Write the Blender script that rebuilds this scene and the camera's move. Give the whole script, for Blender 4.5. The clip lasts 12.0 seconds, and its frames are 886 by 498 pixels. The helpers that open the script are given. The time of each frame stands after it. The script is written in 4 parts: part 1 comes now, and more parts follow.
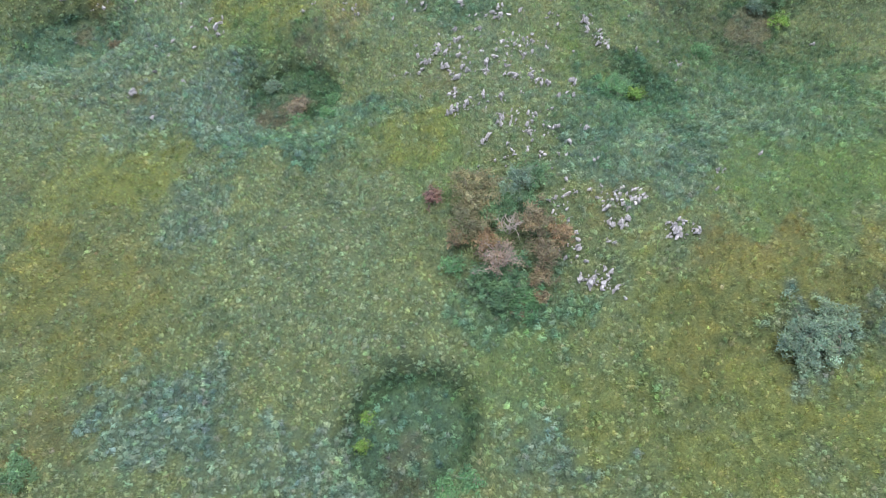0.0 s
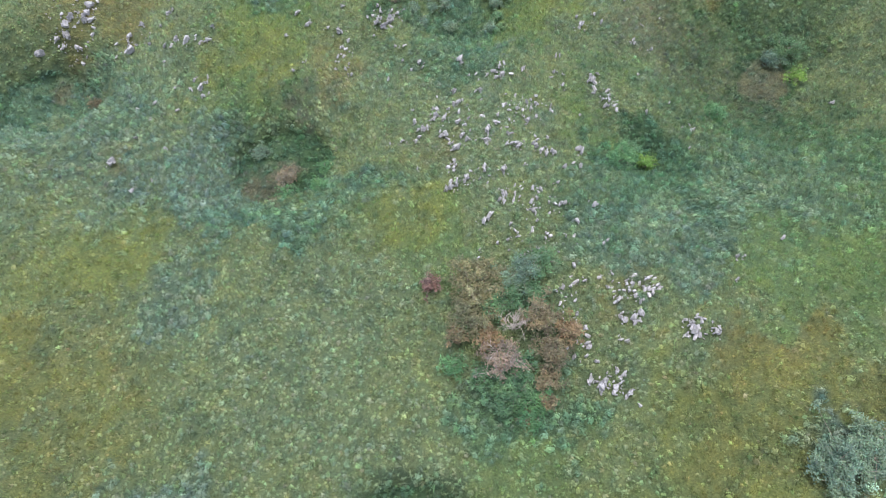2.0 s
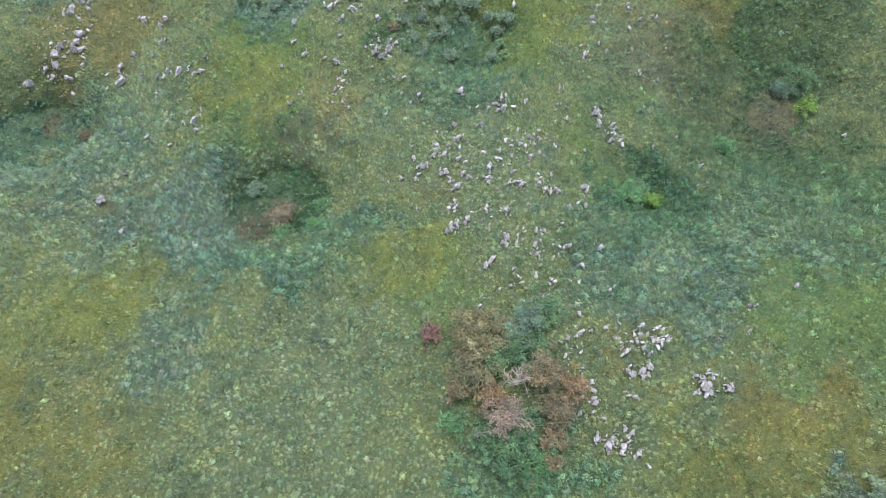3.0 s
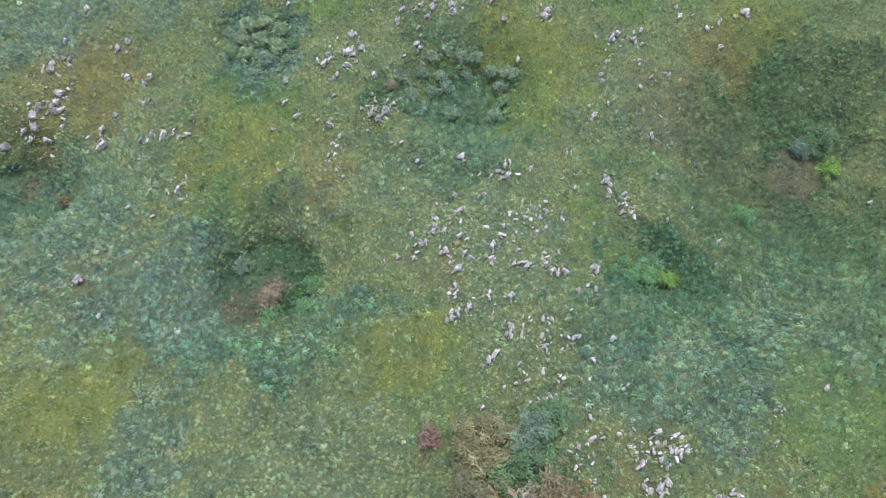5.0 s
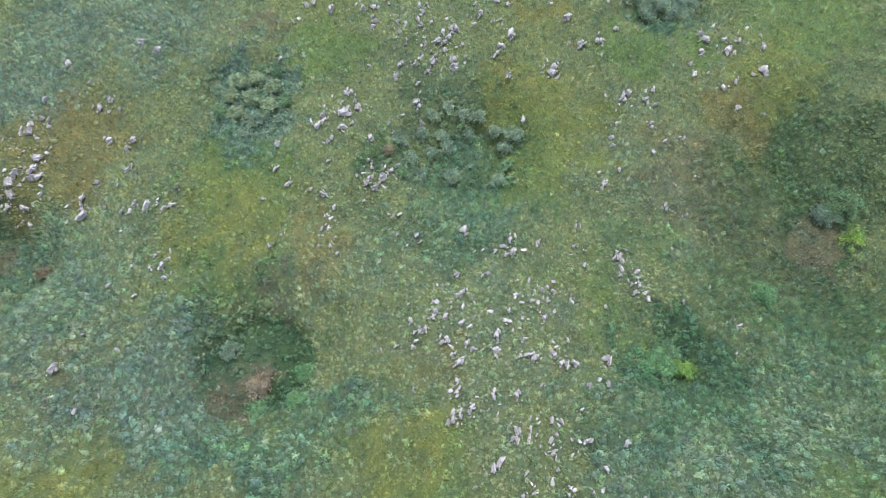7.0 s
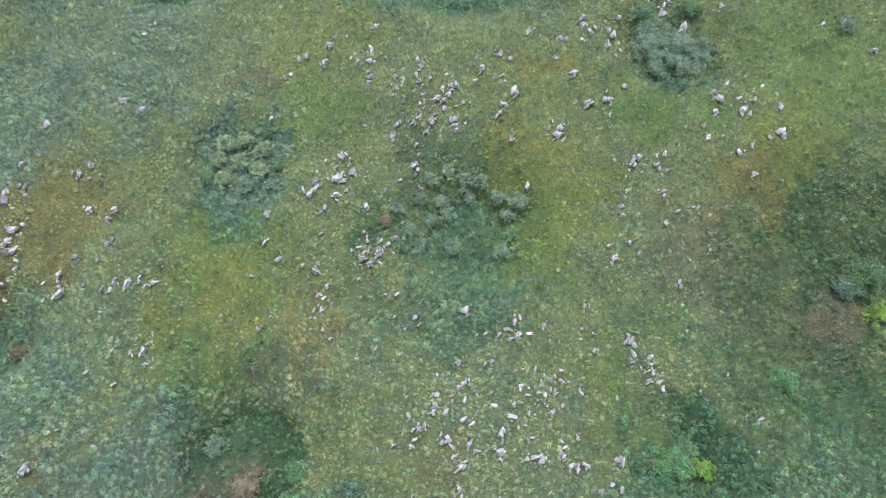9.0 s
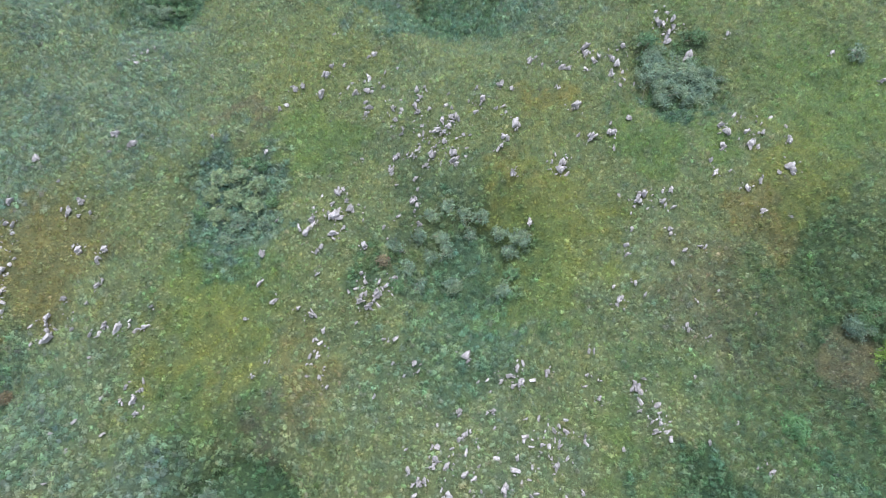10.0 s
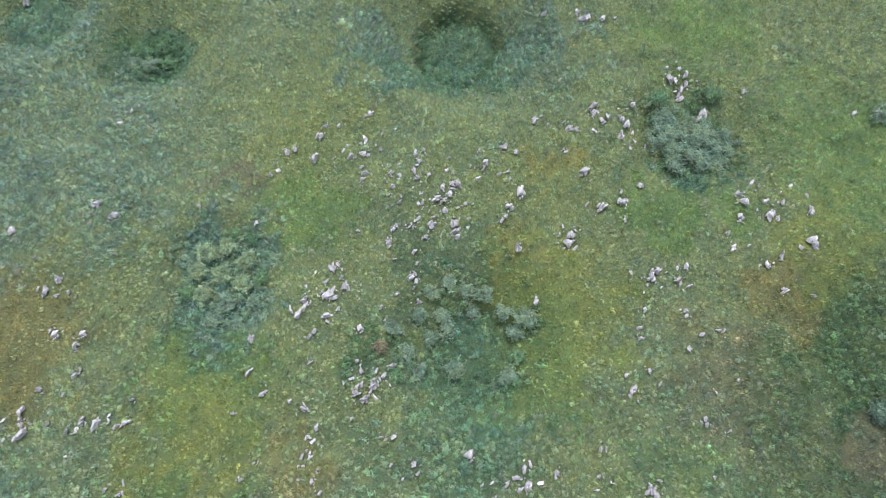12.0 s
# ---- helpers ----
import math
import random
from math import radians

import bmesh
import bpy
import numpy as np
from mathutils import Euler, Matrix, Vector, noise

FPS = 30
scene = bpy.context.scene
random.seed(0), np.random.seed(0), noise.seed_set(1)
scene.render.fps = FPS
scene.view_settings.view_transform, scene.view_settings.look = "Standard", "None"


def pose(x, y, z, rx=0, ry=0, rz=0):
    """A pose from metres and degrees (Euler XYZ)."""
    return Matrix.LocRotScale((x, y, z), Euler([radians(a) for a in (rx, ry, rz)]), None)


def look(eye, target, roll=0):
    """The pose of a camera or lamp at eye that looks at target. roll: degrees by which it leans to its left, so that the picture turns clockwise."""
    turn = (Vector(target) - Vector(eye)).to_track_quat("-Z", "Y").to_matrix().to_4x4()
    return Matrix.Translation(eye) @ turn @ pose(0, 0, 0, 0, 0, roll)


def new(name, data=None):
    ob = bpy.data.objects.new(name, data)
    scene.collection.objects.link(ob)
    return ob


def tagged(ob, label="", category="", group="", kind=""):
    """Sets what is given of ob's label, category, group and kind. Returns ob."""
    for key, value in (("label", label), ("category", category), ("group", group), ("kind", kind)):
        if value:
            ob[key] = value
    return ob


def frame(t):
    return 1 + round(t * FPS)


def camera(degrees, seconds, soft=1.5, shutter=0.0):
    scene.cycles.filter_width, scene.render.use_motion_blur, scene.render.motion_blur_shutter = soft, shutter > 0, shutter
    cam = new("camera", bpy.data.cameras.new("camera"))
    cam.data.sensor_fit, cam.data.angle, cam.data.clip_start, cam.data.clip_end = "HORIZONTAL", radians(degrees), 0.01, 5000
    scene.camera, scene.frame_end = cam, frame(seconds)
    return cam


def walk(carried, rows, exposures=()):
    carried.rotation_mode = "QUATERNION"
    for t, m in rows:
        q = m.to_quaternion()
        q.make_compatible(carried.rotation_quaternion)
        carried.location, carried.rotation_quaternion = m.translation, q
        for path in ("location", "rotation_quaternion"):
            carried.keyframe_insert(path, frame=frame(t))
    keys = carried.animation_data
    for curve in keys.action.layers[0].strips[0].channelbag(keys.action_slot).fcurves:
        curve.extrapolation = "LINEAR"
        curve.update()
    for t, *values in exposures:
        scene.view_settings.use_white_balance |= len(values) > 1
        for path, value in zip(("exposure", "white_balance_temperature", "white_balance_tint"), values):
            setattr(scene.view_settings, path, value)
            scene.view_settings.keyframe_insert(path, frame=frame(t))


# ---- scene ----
# A drone over karst grassland: seconds, eye (m), yaw, pitch, roll (degrees).
cam = camera(72.0, 12.0, soft=0.8)
PATH = [
    (0, 0.000, 0.000, 45.000, 0.229, -63.895, -0.221),
    (0.5, 0.017, 2.008, 44.972, 0.182, -63.895, -0.229),
    (1, 0.028, 3.987, 44.945, 0.142, -63.892, -0.242),
    (1.5, 0.029, 5.943, 44.932, 0.113, -63.879, -0.259),
    (2, 0.053, 7.884, 44.947, 0.105, -63.857, -0.278),
    (2.5, 0.058, 9.884, 44.976, 0.125, -63.824, -0.302),
    (3, 0.061, 11.840, 44.928, 0.153, -63.800, -0.337),
    (5, 0.235, 19.262, 44.730, 0.530, -63.558, -0.714),
    (5.5, 0.246, 21.176, 44.702, 0.598, -63.531, -0.745),
    (6, 0.247, 23.057, 44.684, 0.640, -63.516, -0.769),
    (6.5, 0.228, 24.982, 44.706, 0.654, -63.497, -0.782),
    (7, 0.211, 26.692, 44.695, 0.621, -63.494, -0.787),
    (9, 0.121, 33.780, 44.752, 0.358, -63.317, -0.676),
    (9.5, 0.103, 35.565, 44.828, 0.288, -63.301, -0.671),
    (10, 0.087, 37.415, 44.867, 0.226, -63.284, -0.665),
    (10.5, 0.062, 39.102, 44.904, 0.164, -63.285, -0.660),
    (11, 0.021, 40.900, 44.958, 0.095, -63.281, -0.661),
    (11.5, -0.004, 42.754, 45.032, 0.074, -63.280, -0.654),
    (12, 0.000, 44.681, 45.035, 0.050, -63.276, -0.651),
]


def drone(x, y, z, yaw, pitch, roll):
    return pose(x, y, z, 0, 0, yaw) @ pose(0, 0, 0, 90 + pitch) @ pose(0, 0, 0, 0, 0, roll)


walk(cam, [(t, drone(*row)) for t, *row in PATH])

# ---- light ----
world = bpy.data.worlds.new("overcast_sky")
scene.world = world
world.use_nodes = True
wn = world.node_tree.nodes
sky = wn.new("ShaderNodeTexSky")
sky.sky_type = "NISHITA"
sky.sun_disc = False
sky.sun_elevation, sky.sun_rotation = radians(74), radians(10)
sky.air_density, sky.dust_density = 1.0, 2.5
wn["Background"].inputs["Strength"].default_value = 0.142
# A thin cloud cover greys the sky.
veil = wn.new("ShaderNodeMix")
veil.data_type = "RGBA"
veil.inputs["Factor"].default_value = 0.55
veil.inputs["B"].default_value = (3.4, 3.5, 3.6, 1)
world.node_tree.links.new(sky.outputs["Color"], veil.inputs["A"])
world.node_tree.links.new(veil.outputs["Result"], wn["Background"].inputs["Color"])
sun = new("sun", bpy.data.lights.new("sun", "SUN"))
sun.data.energy, sun.data.angle, sun.data.color = 1.25, radians(28), (1.0, 0.99, 0.97)
sun.matrix_world = look((4.8, 47.1, 96), (0, 20, 0))
scene.view_settings.exposure = 1.76


# ---- materials ----
def material(name, rough=0.9):
    m = bpy.data.materials.new(name)
    m.use_nodes = True
    n = m.node_tree.nodes
    b = n["Principled BSDF"]
    b.inputs["Roughness"].default_value = rough
    b.inputs["Specular IOR Level"].default_value = 0.2
    return m, n, m.node_tree.links, b


def noise_node(n, l, scale, detail=4.0, rough=0.6, source=None):
    t = n.new("ShaderNodeTexNoise")
    t.inputs["Scale"].default_value, t.inputs["Detail"].default_value, t.inputs["Roughness"].default_value = scale, detail, rough
    if source is not None:
        l.new(source, t.inputs["Vector"])
    return t.outputs["Fac"]


def ramp_node(n, l, fac, stops):
    r = n.new("ShaderNodeValToRGB")
    e = r.color_ramp.elements
    while len(e) < len(stops):
        e.new(0.5)
    for el, (p, c) in zip(e, stops):
        el.position, el.color = p, (*c, 1)
    l.new(fac, r.inputs["Fac"])
    return r.outputs["Color"]


def mix_node(n, l, kind, fac, a, b):
    m = n.new("ShaderNodeMix")
    m.data_type, m.blend_type = "RGBA", kind
    for socket, v in ((m.inputs["Factor"], fac), (m.inputs["A"], a), (m.inputs["B"], b)):
        if isinstance(v, (int, float)):
            socket.default_value = v
        elif isinstance(v, tuple):
            socket.default_value = (*v, 1)
        else:
            l.new(v, socket)
    return m.outputs["Result"]


def plant_material(name, low, high, scale, rough=0.8, thin=0.0):
    """Leaves and turf: the tint that each plant carries, varied by fine and coarse noise."""
    m, n, l, b = material(name, rough)
    place = n.new("ShaderNodeNewGeometry").outputs["Position"]
    tint = n.new("ShaderNodeAttribute")
    tint.attribute_name = "tint"
    fine = ramp_node(n, l, noise_node(n, l, scale, 5.0, 0.7, place), [(0.3, low), (0.7, high)])
    coarse = ramp_node(n, l, noise_node(n, l, 0.35, 4.0, 0.6, place), [(0.3, (0.8, 0.84, 0.86)), (0.7, (1.18, 1.14, 1.03))])
    c = mix_node(n, l, "MULTIPLY", 1.0, tint.outputs["Color"], fine)
    c = mix_node(n, l, "MULTIPLY", 1.0, c, coarse)
    # Patches of greener and of yellower growth, a metre or so across.
    patch = ramp_node(n, l, noise_node(n, l, 1.1, 3.0, 0.6, place), [(0.34, (0.85, 0.92, 1.0)), (0.66, (1.15, 1.08, 0.97))])
    c = mix_node(n, l, "MULTIPLY", 1.0, c, patch)
    l.new(c, b.inputs["Base Color"])
    if thin:
        # Leaves let light through.
        glow = n.new("ShaderNodeBsdfTranslucent")
        l.new(c, glow.inputs["Color"])
        both = n.new("ShaderNodeMixShader")
        both.inputs["Fac"].default_value = thin
        l.new(b.outputs["BSDF"], both.inputs[1])
        l.new(glow.outputs["BSDF"], both.inputs[2])
        l.new(both.outputs["Shader"], n["Material Output"].inputs["Surface"])
    return m, n, l, b, place


TURF, n, l, b, place = plant_material("turf", (0.45, 0.48, 0.44), (1.45, 1.5, 1.35), 6.5, 0.95)
bump = n.new("ShaderNodeBump")
bump.inputs["Strength"].default_value, bump.inputs["Distance"].default_value = 1.0, 0.22
l.new(noise_node(n, l, 5.0, 6.0, 0.75, place), bump.inputs["Height"])
l.new(bump.outputs["Normal"], b.inputs["Normal"])
BLADES = plant_material("grass_blades", (0.75, 0.75, 0.7), (1.25, 1.25, 1.2), 9.0, 0.7, 0.4)[0]
LEAVES = plant_material("herb_leaves", (0.7, 0.72, 0.72), (1.25, 1.25, 1.25), 7.0, 0.65, 0.25)[0]

LIMESTONE, n, l, b = material("limestone", 0.85)
where = n.new("ShaderNodeTexCoord").outputs["Object"]
stone = ramp_node(n, l, noise_node(n, l, 2.2, 6.0, 0.65, where), [(0.32, (0.13, 0.13, 0.138)), (0.42, (0.29, 0.288, 0.303)), (0.63, (0.48, 0.476, 0.5))])
lichen = ramp_node(n, l, noise_node(n, l, 5.0, 4.0, 0.6, where), [(0.42, (0, 0, 0)), (0.62, (0.7, 0.7, 0.7))])
stone = mix_node(n, l, "MIX", lichen, stone, (0.19, 0.17, 0.155))
which = n.new("ShaderNodeObjectInfo").outputs["Random"]
stone = mix_node(n, l, "MULTIPLY", 1.0, stone, ramp_node(n, l, which, [(0.0, (0.8, 0.79, 0.8)), (1.0, (1.08, 1.06, 1.08))]))
l.new(stone, b.inputs["Base Color"])
bump = n.new("ShaderNodeBump")
bump.inputs["Strength"].default_value, bump.inputs["Distance"].default_value = 0.8, 0.08
l.new(noise_node(n, l, 5.0, 8.0, 0.75, where), bump.inputs["Height"])
l.new(bump.outputs["Normal"], b.inputs["Normal"])


def bark_material(name, low, high):
    m, n, l, b = material(name, 0.9)
    place = n.new("ShaderNodeNewGeometry").outputs["Position"]
    l.new(ramp_node(n, l, noise_node(n, l, 8.0, 4.0, 0.6, place), [(0.3, low), (0.7, high)]), b.inputs["Base Color"])
    return m


BARK = bark_material("bark", (0.13, 0.11, 0.095), (0.30, 0.26, 0.22))
BLEACHED = bark_material("bleached_wood", (0.26, 0.22, 0.20), (0.44, 0.39, 0.36))


# ---- ground ----
# Rolling ground: a plane, broad swells every 14 m, smaller humps (x, y, spread, rise), sinkholes (x, y, floor, rim, depth).
SLOPE = (1.22, 0.941, -0.485)
SWELLS = [
    (-0.02, -0.21, -0.44, -0.07, 0.14, 0.36, 0.22, 0.02),
    (0.04, -0.09, -0.77, -0.13, -0.29, 0.6, 0.66, 0.1),
    (0.25, 0.59, 0.25, 0.36, -0.26, 1.55, 2, 0.5),
    (0.59, -0.66, -0.75, 0.45, 0.2, -0.83, 0.32, 0.43),
    (0.81, -0.68, -1.11, -0.11, -0.29, -1.83, -1.04, 0.08),
    (0.2, -0.34, 0.12, 0.07, -0.64, 0.77, -0.13, -0.3),
    (-0.79, -0.03, -0.21, -0.63, -0.37, -0.28, -0.55, 0.16),
    (-0.65, 0.32, -0.33, -0.53, 0.43, -0.05, 0.44, 0.63),
    (-0.04, 0.25, 0.07, 0.17, 0.46, 0.11, 0.16, 0.13),
]
HUMPS = [
    (-2.8, 66, 4, -1.54), (-39.5, 81, 4, -1.46), (19.1, 21.7, 4, 0.82), (-0.9, 26.5, 4, -0.49), (2.5, 64.6, 4, 0.81),
    (-15.8, 41.8, 4, 1.14), (26.8, 54.6, 4, 0.78), (1.7, 51.3, 4, -0.81), (-7.2, 38.6, 4, -1.05), (5.2, 22.4, 4, 1.01),
    (7.2, 17.3, 4, -0.87), (-24.4, 79.1, 4, -0.55), (-26, 56.2, 4, 1.15), (-28.5, 71.8, 4, 0.63), (33.3, 32.1, 4, 0.88),
    (7.9, 84.6, 4, -1.29), (-31.3, 53.8, 4, -0.65), (3.4, 36.6, 4, 0.81), (-19.5, 85.1, 4, -0.7), (11.4, 61.9, 4, -0.53),
    (29.3, 36.9, 4, -0.69), (-13.6, 38.1, 4, 0.91),
]
SINKHOLES = [
    (-2.4, 7.6, 3.9, 5.8, 1.6, 0.6), (-14.9, 39.9, 3.7, 9, 2.9, 0.65), (-40, 48.6, 3.8, 9, 3.6, 0.45), (2.4, 59.8, 2.9, 8.5, 2.74, 0.35),
    (-18.5, 65.6, 4, 6.5, 0.84, 0.3), (33.8, 52, 3, 15, 4.2, 0), (18.2, 39.7, 0.9, 4, 1.37, 0.4), (22.5, 78.8, 3.8, 7.5, 0.94, 0.1),
    (1.7, 93.6, 4.3, 11.8, 4.8, 0.6), (-29.5, 91.6, 3.2, 9, 2.27, 0.25), (-44, 97.5, 3.5, 9, 2.5, 0.4),
]


def height(x, y):
    x, y = np.asarray(x, float), np.asarray(y, float)
    z = SLOPE[0] + SLOPE[1] * np.clip(x, -70, 70) / 50 + SLOPE[2] * np.clip(y, -40, 140) / 50
    for j, row in enumerate(SWELLS):
        for i, rise in enumerate(row):
            z = z + rise * np.exp(-((x + 49 - 14 * i) ** 2 + (y + 7 - 14 * j) ** 2) / 242)
    for hx, hy, spread, rise in HUMPS:
        z = z + rise * np.exp(-((x - hx) ** 2 + (y - hy) ** 2) / (2 * spread * spread))
    for px, py, floor, rim, depth, steep in SINKHOLES:
        r = np.hypot(x - px, y - py)
        way = np.arctan2(y - py, x - px)
        r = r + 0.08 * floor * np.sin(2 * way + px) + 0.05 * floor * np.sin(5 * way + py)
        u, v = np.clip((r - floor) / (rim - floor), 0, 1), np.clip((r - floor) / (0.25 * floor + 0.4), 0, 1)
        # A bowl, and a steeper wall that drops from it to the floor.
        z = z - depth * ((1.15 - 0.55 * steep) * (1 - u * u * (3 - 2 * u)) + 0.55 * steep * (1 - v * v * (3 - 2 * v)))
    return z


def wave(x, y, size, seed):
    """Smooth random field of about -1 to 1 with features of that size in metres."""
    rng = np.random.default_rng(seed)
    total = np.zeros(np.shape(x))
    for k in range(14):
        a, p = rng.uniform(0, 2 * np.pi, 2)
        w = 2 * np.pi / size * rng.uniform(0.5, 1.6)
        total = total + np.sin(w * (np.cos(a) * x + np.sin(a) * y) + p)
    return total / 4.2


# Stands of plants: x, y, half width, half length, cover.
YELLOW_GRASS = [
    (-27.5, 30.7, 3.3, 4.2, 0.7), (-31.6, 28.1, 4.3, 2.7, 0.5), (-32.7, 19.8, 3.5, 4, 0.5), (-24.9, 17, 4.4, 2.8, 0.35), (-28.4, 11.7, 4.1, 2.1, 0.45),
    (18.6, 14, 4.1, 4.5, 0.7), (23.8, 8.4, 5, 2.9, 1), (25.1, 18.4, 6.3, 2.7, 0.6), (11.8, 8, 3.4, 4.9, 0.5), (18.9, 5, 5.6, 2.8, 0.7),
    (-4.3, 32.6, 4.3, 3, 0.8), (-27.4, 30.1, 4.6, 3.9, 0.85), (-3.5, 32.7, 3.8, 2.7, 0.8), (-18.4, 53.5, 4.7, 3.7, 0.9), (8.9, 65.1, 4.5, 4, 0.8),
    (-19.7, 51.4, 3.4, 3.3, 0.9), (9.9, 60.6, 4, 4.4, 0.95), (31.2, 67.2, 3.5, 4.5, 0.75), (9.9, 59.4, 3.2, 4.1, 0.8), (-20.2, 52.8, 3.3, 3.2, 0.8),
    (-13.1, 83.3, 7.2, 8.9, 0.35), (3.8, 74.4, 9.9, 5.5, 0.35),
]
RUST = [
    (23, 19.6, 5.6, 2.3, 0.75), (19.9, 13.1, 3.3, 2.4, 0.45), (29.8, 16.9, 2.3, 3.5, 0.5), (-32.5, 21.9, 3.2, 1.6, 0.4), (-28.3, 7.6, 2.8, 2.3, 0.4),
    (-30.4, 39.5, 1.8, 1.6, 0.5), (12.6, 25.6, 2.7, 1.5, 0.4), (-10.2, 49, 3.5, 1.7, 0.45), (23.5, 14.2, 6.3, 5.3, 0.2), (-28.7, 17.9, 7, 7.2, 0.25),
    (-34.2, 60, 6.6, 4.7, 0.55), (-37.7, 56.2, 2.6, 3.6, 0.5), (-10.2, 49.7, 3.3, 2.5, 0.5), (-0.6, 39.7, 2.3, 2.1, 0.35), (21.3, 59, 3.3, 3.8, 0.25),
    (-36.6, 62.6, 2.9, 2, 0.55), (-32.1, 56.2, 3, 2.5, 0.45), (27.1, 61.9, 3.3, 2.4, 0.5), (6, 68.2, 1, 2.5, 0.4), (26.6, 63.5, 1.7, 3.2, 0.55),
    (9.2, 75.9, 2.2, 1.6, 0.45), (-33.3, 63.6, 2.8, 3.9, 0.35),
]
GREY_HERBS = [
    (-19.9, 8.2, 4.9, 3.8, 1), (-8.4, 4.9, 4.3, 2.6, 0.7), (-14, 4.9, 4.8, 2.2, 0.5), (7.3, 5.9, 2.6, 3.3, 0.6), (25.6, 12.9, 2.9, 2.6, 1),
    (-21.5, 38, 5.7, 5.8, 0.75), (-26.9, 36.2, 4.8, 5, 0.6), (-21.3, 25.7, 2.4, 4, 0.55), (16.4, 29.1, 5.5, 3.4, 0.5), (-39.7, 43.7, 5, 5.4, 0.5),
    (-18.6, 66, 4.3, 5, 1), (-41.8, 67.4, 7, 5, 0.6), (-32.4, 42.9, 7.4, 5, 0.5), (-39.7, 73.9, 6.4, 9.7, 0.55), (-28.5, 72.8, 3.2, 7.2, 0.5),
    (-30.4, 78.7, 2.7, 8, 0.6), (-30.3, 87, 3.9, 4.6, 0.7), (-41.9, 92.8, 6.2, 8.1, 0.6), (-7, 91, 3.3, 6.1, 0.65), (10.2, 90.7, 3.6, 5.6, 0.65),
]
LUSH = [
    (-12.9, 32.6, 6.3, 2.4, 0.85), (-7.1, 35.7, 3.9, 2.7, 0.7), (-2.5, 7, 4.5, 4.7, 0.5), (18.3, 33.4, 8.8, 7.1, 0.65), (30.2, 35.6, 8.1, 6, 0.6),
    (4.5, 16.7, 4.3, 2.6, 0.7), (9.6, 16.1, 2.4, 1.8, 0.6), (-3.4, 3.9, 4.6, 1.5, 0.4), (-39.1, 46.7, 6.8, 5.2, 0.6), (-14.5, 33.5, 7.9, 2, 0.7),
    (4, 53.2, 2.8, 3.2, 1), (0.9, 51.9, 5.6, 4.3, 0.55), (19.6, 33.4, 9.3, 5.3, 0.65), (-7.2, 35.7, 3.7, 2.5, 0.5), (-18.1, 59.7, 3.8, 1.7, 0.6),
    (-18.7, 65.3, 4.1, 5.1, 0.55), (1.7, 56.5, 6.1, 3.1, 0.5), (-32.7, 47.8, 5.7, 3.9, 0.4), (1.1, 89.2, 8.2, 3.5, 0.9), (21.5, 74.8, 3.5, 1.4, 0.6),
]
DARK = [
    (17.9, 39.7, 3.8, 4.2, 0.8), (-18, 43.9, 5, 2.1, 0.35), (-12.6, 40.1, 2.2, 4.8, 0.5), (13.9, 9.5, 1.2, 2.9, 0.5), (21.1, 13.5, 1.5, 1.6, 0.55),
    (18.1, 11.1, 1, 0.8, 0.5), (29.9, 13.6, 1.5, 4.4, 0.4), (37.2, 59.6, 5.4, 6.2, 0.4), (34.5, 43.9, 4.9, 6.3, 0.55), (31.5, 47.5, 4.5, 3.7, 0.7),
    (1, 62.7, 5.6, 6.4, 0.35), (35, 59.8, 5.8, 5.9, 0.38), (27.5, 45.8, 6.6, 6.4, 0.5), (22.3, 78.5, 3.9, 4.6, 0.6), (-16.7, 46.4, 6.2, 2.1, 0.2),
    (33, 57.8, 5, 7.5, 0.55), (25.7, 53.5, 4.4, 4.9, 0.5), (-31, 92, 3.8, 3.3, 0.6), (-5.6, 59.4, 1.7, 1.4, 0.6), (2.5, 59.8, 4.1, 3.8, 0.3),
]
GREEN = [
    (29.9, 27.1, 6.7, 4.2, 0.8), (34.6, 35.3, 5.2, 5.4, 0.4), (5.5, 11.4, 4.4, 5, 0.45), (-0.3, 29.2, 2.4, 3.4, 0.5), (8.1, 59, 3.9, 4, 0.9),
    (12.6, 44.8, 2.2, 3.2, 0.75), (25.3, 24.6, 3.4, 2.8, 0.6), (-18.3, 56.6, 6.3, 1.9, 0.6), (21.4, 70.5, 3.6, 2.4, 0.95), (-12, 72.8, 3.5, 3.2, 0.85),
    (-18.1, 55.8, 4.2, 2, 0.7), (36.9, 75.5, 6.7, 7.4, 0.65), (-18.9, 47.2, 4.1, 2.2, 0.5), (17.3, 50.7, 2.3, 2.8, 0.5), (19, 70.8, 3.1, 2.6, 0.9),
    (25.4, 90.1, 5.9, 4.3, 0.7), (-11, 71.2, 3.6, 3.4, 0.8), (-18.1, 57.8, 4.7, 1.8, 0.8), (6.1, 54.8, 2.5, 2.7, 0.7), (32.9, 78.6, 4.3, 7.2, 0.5),
]
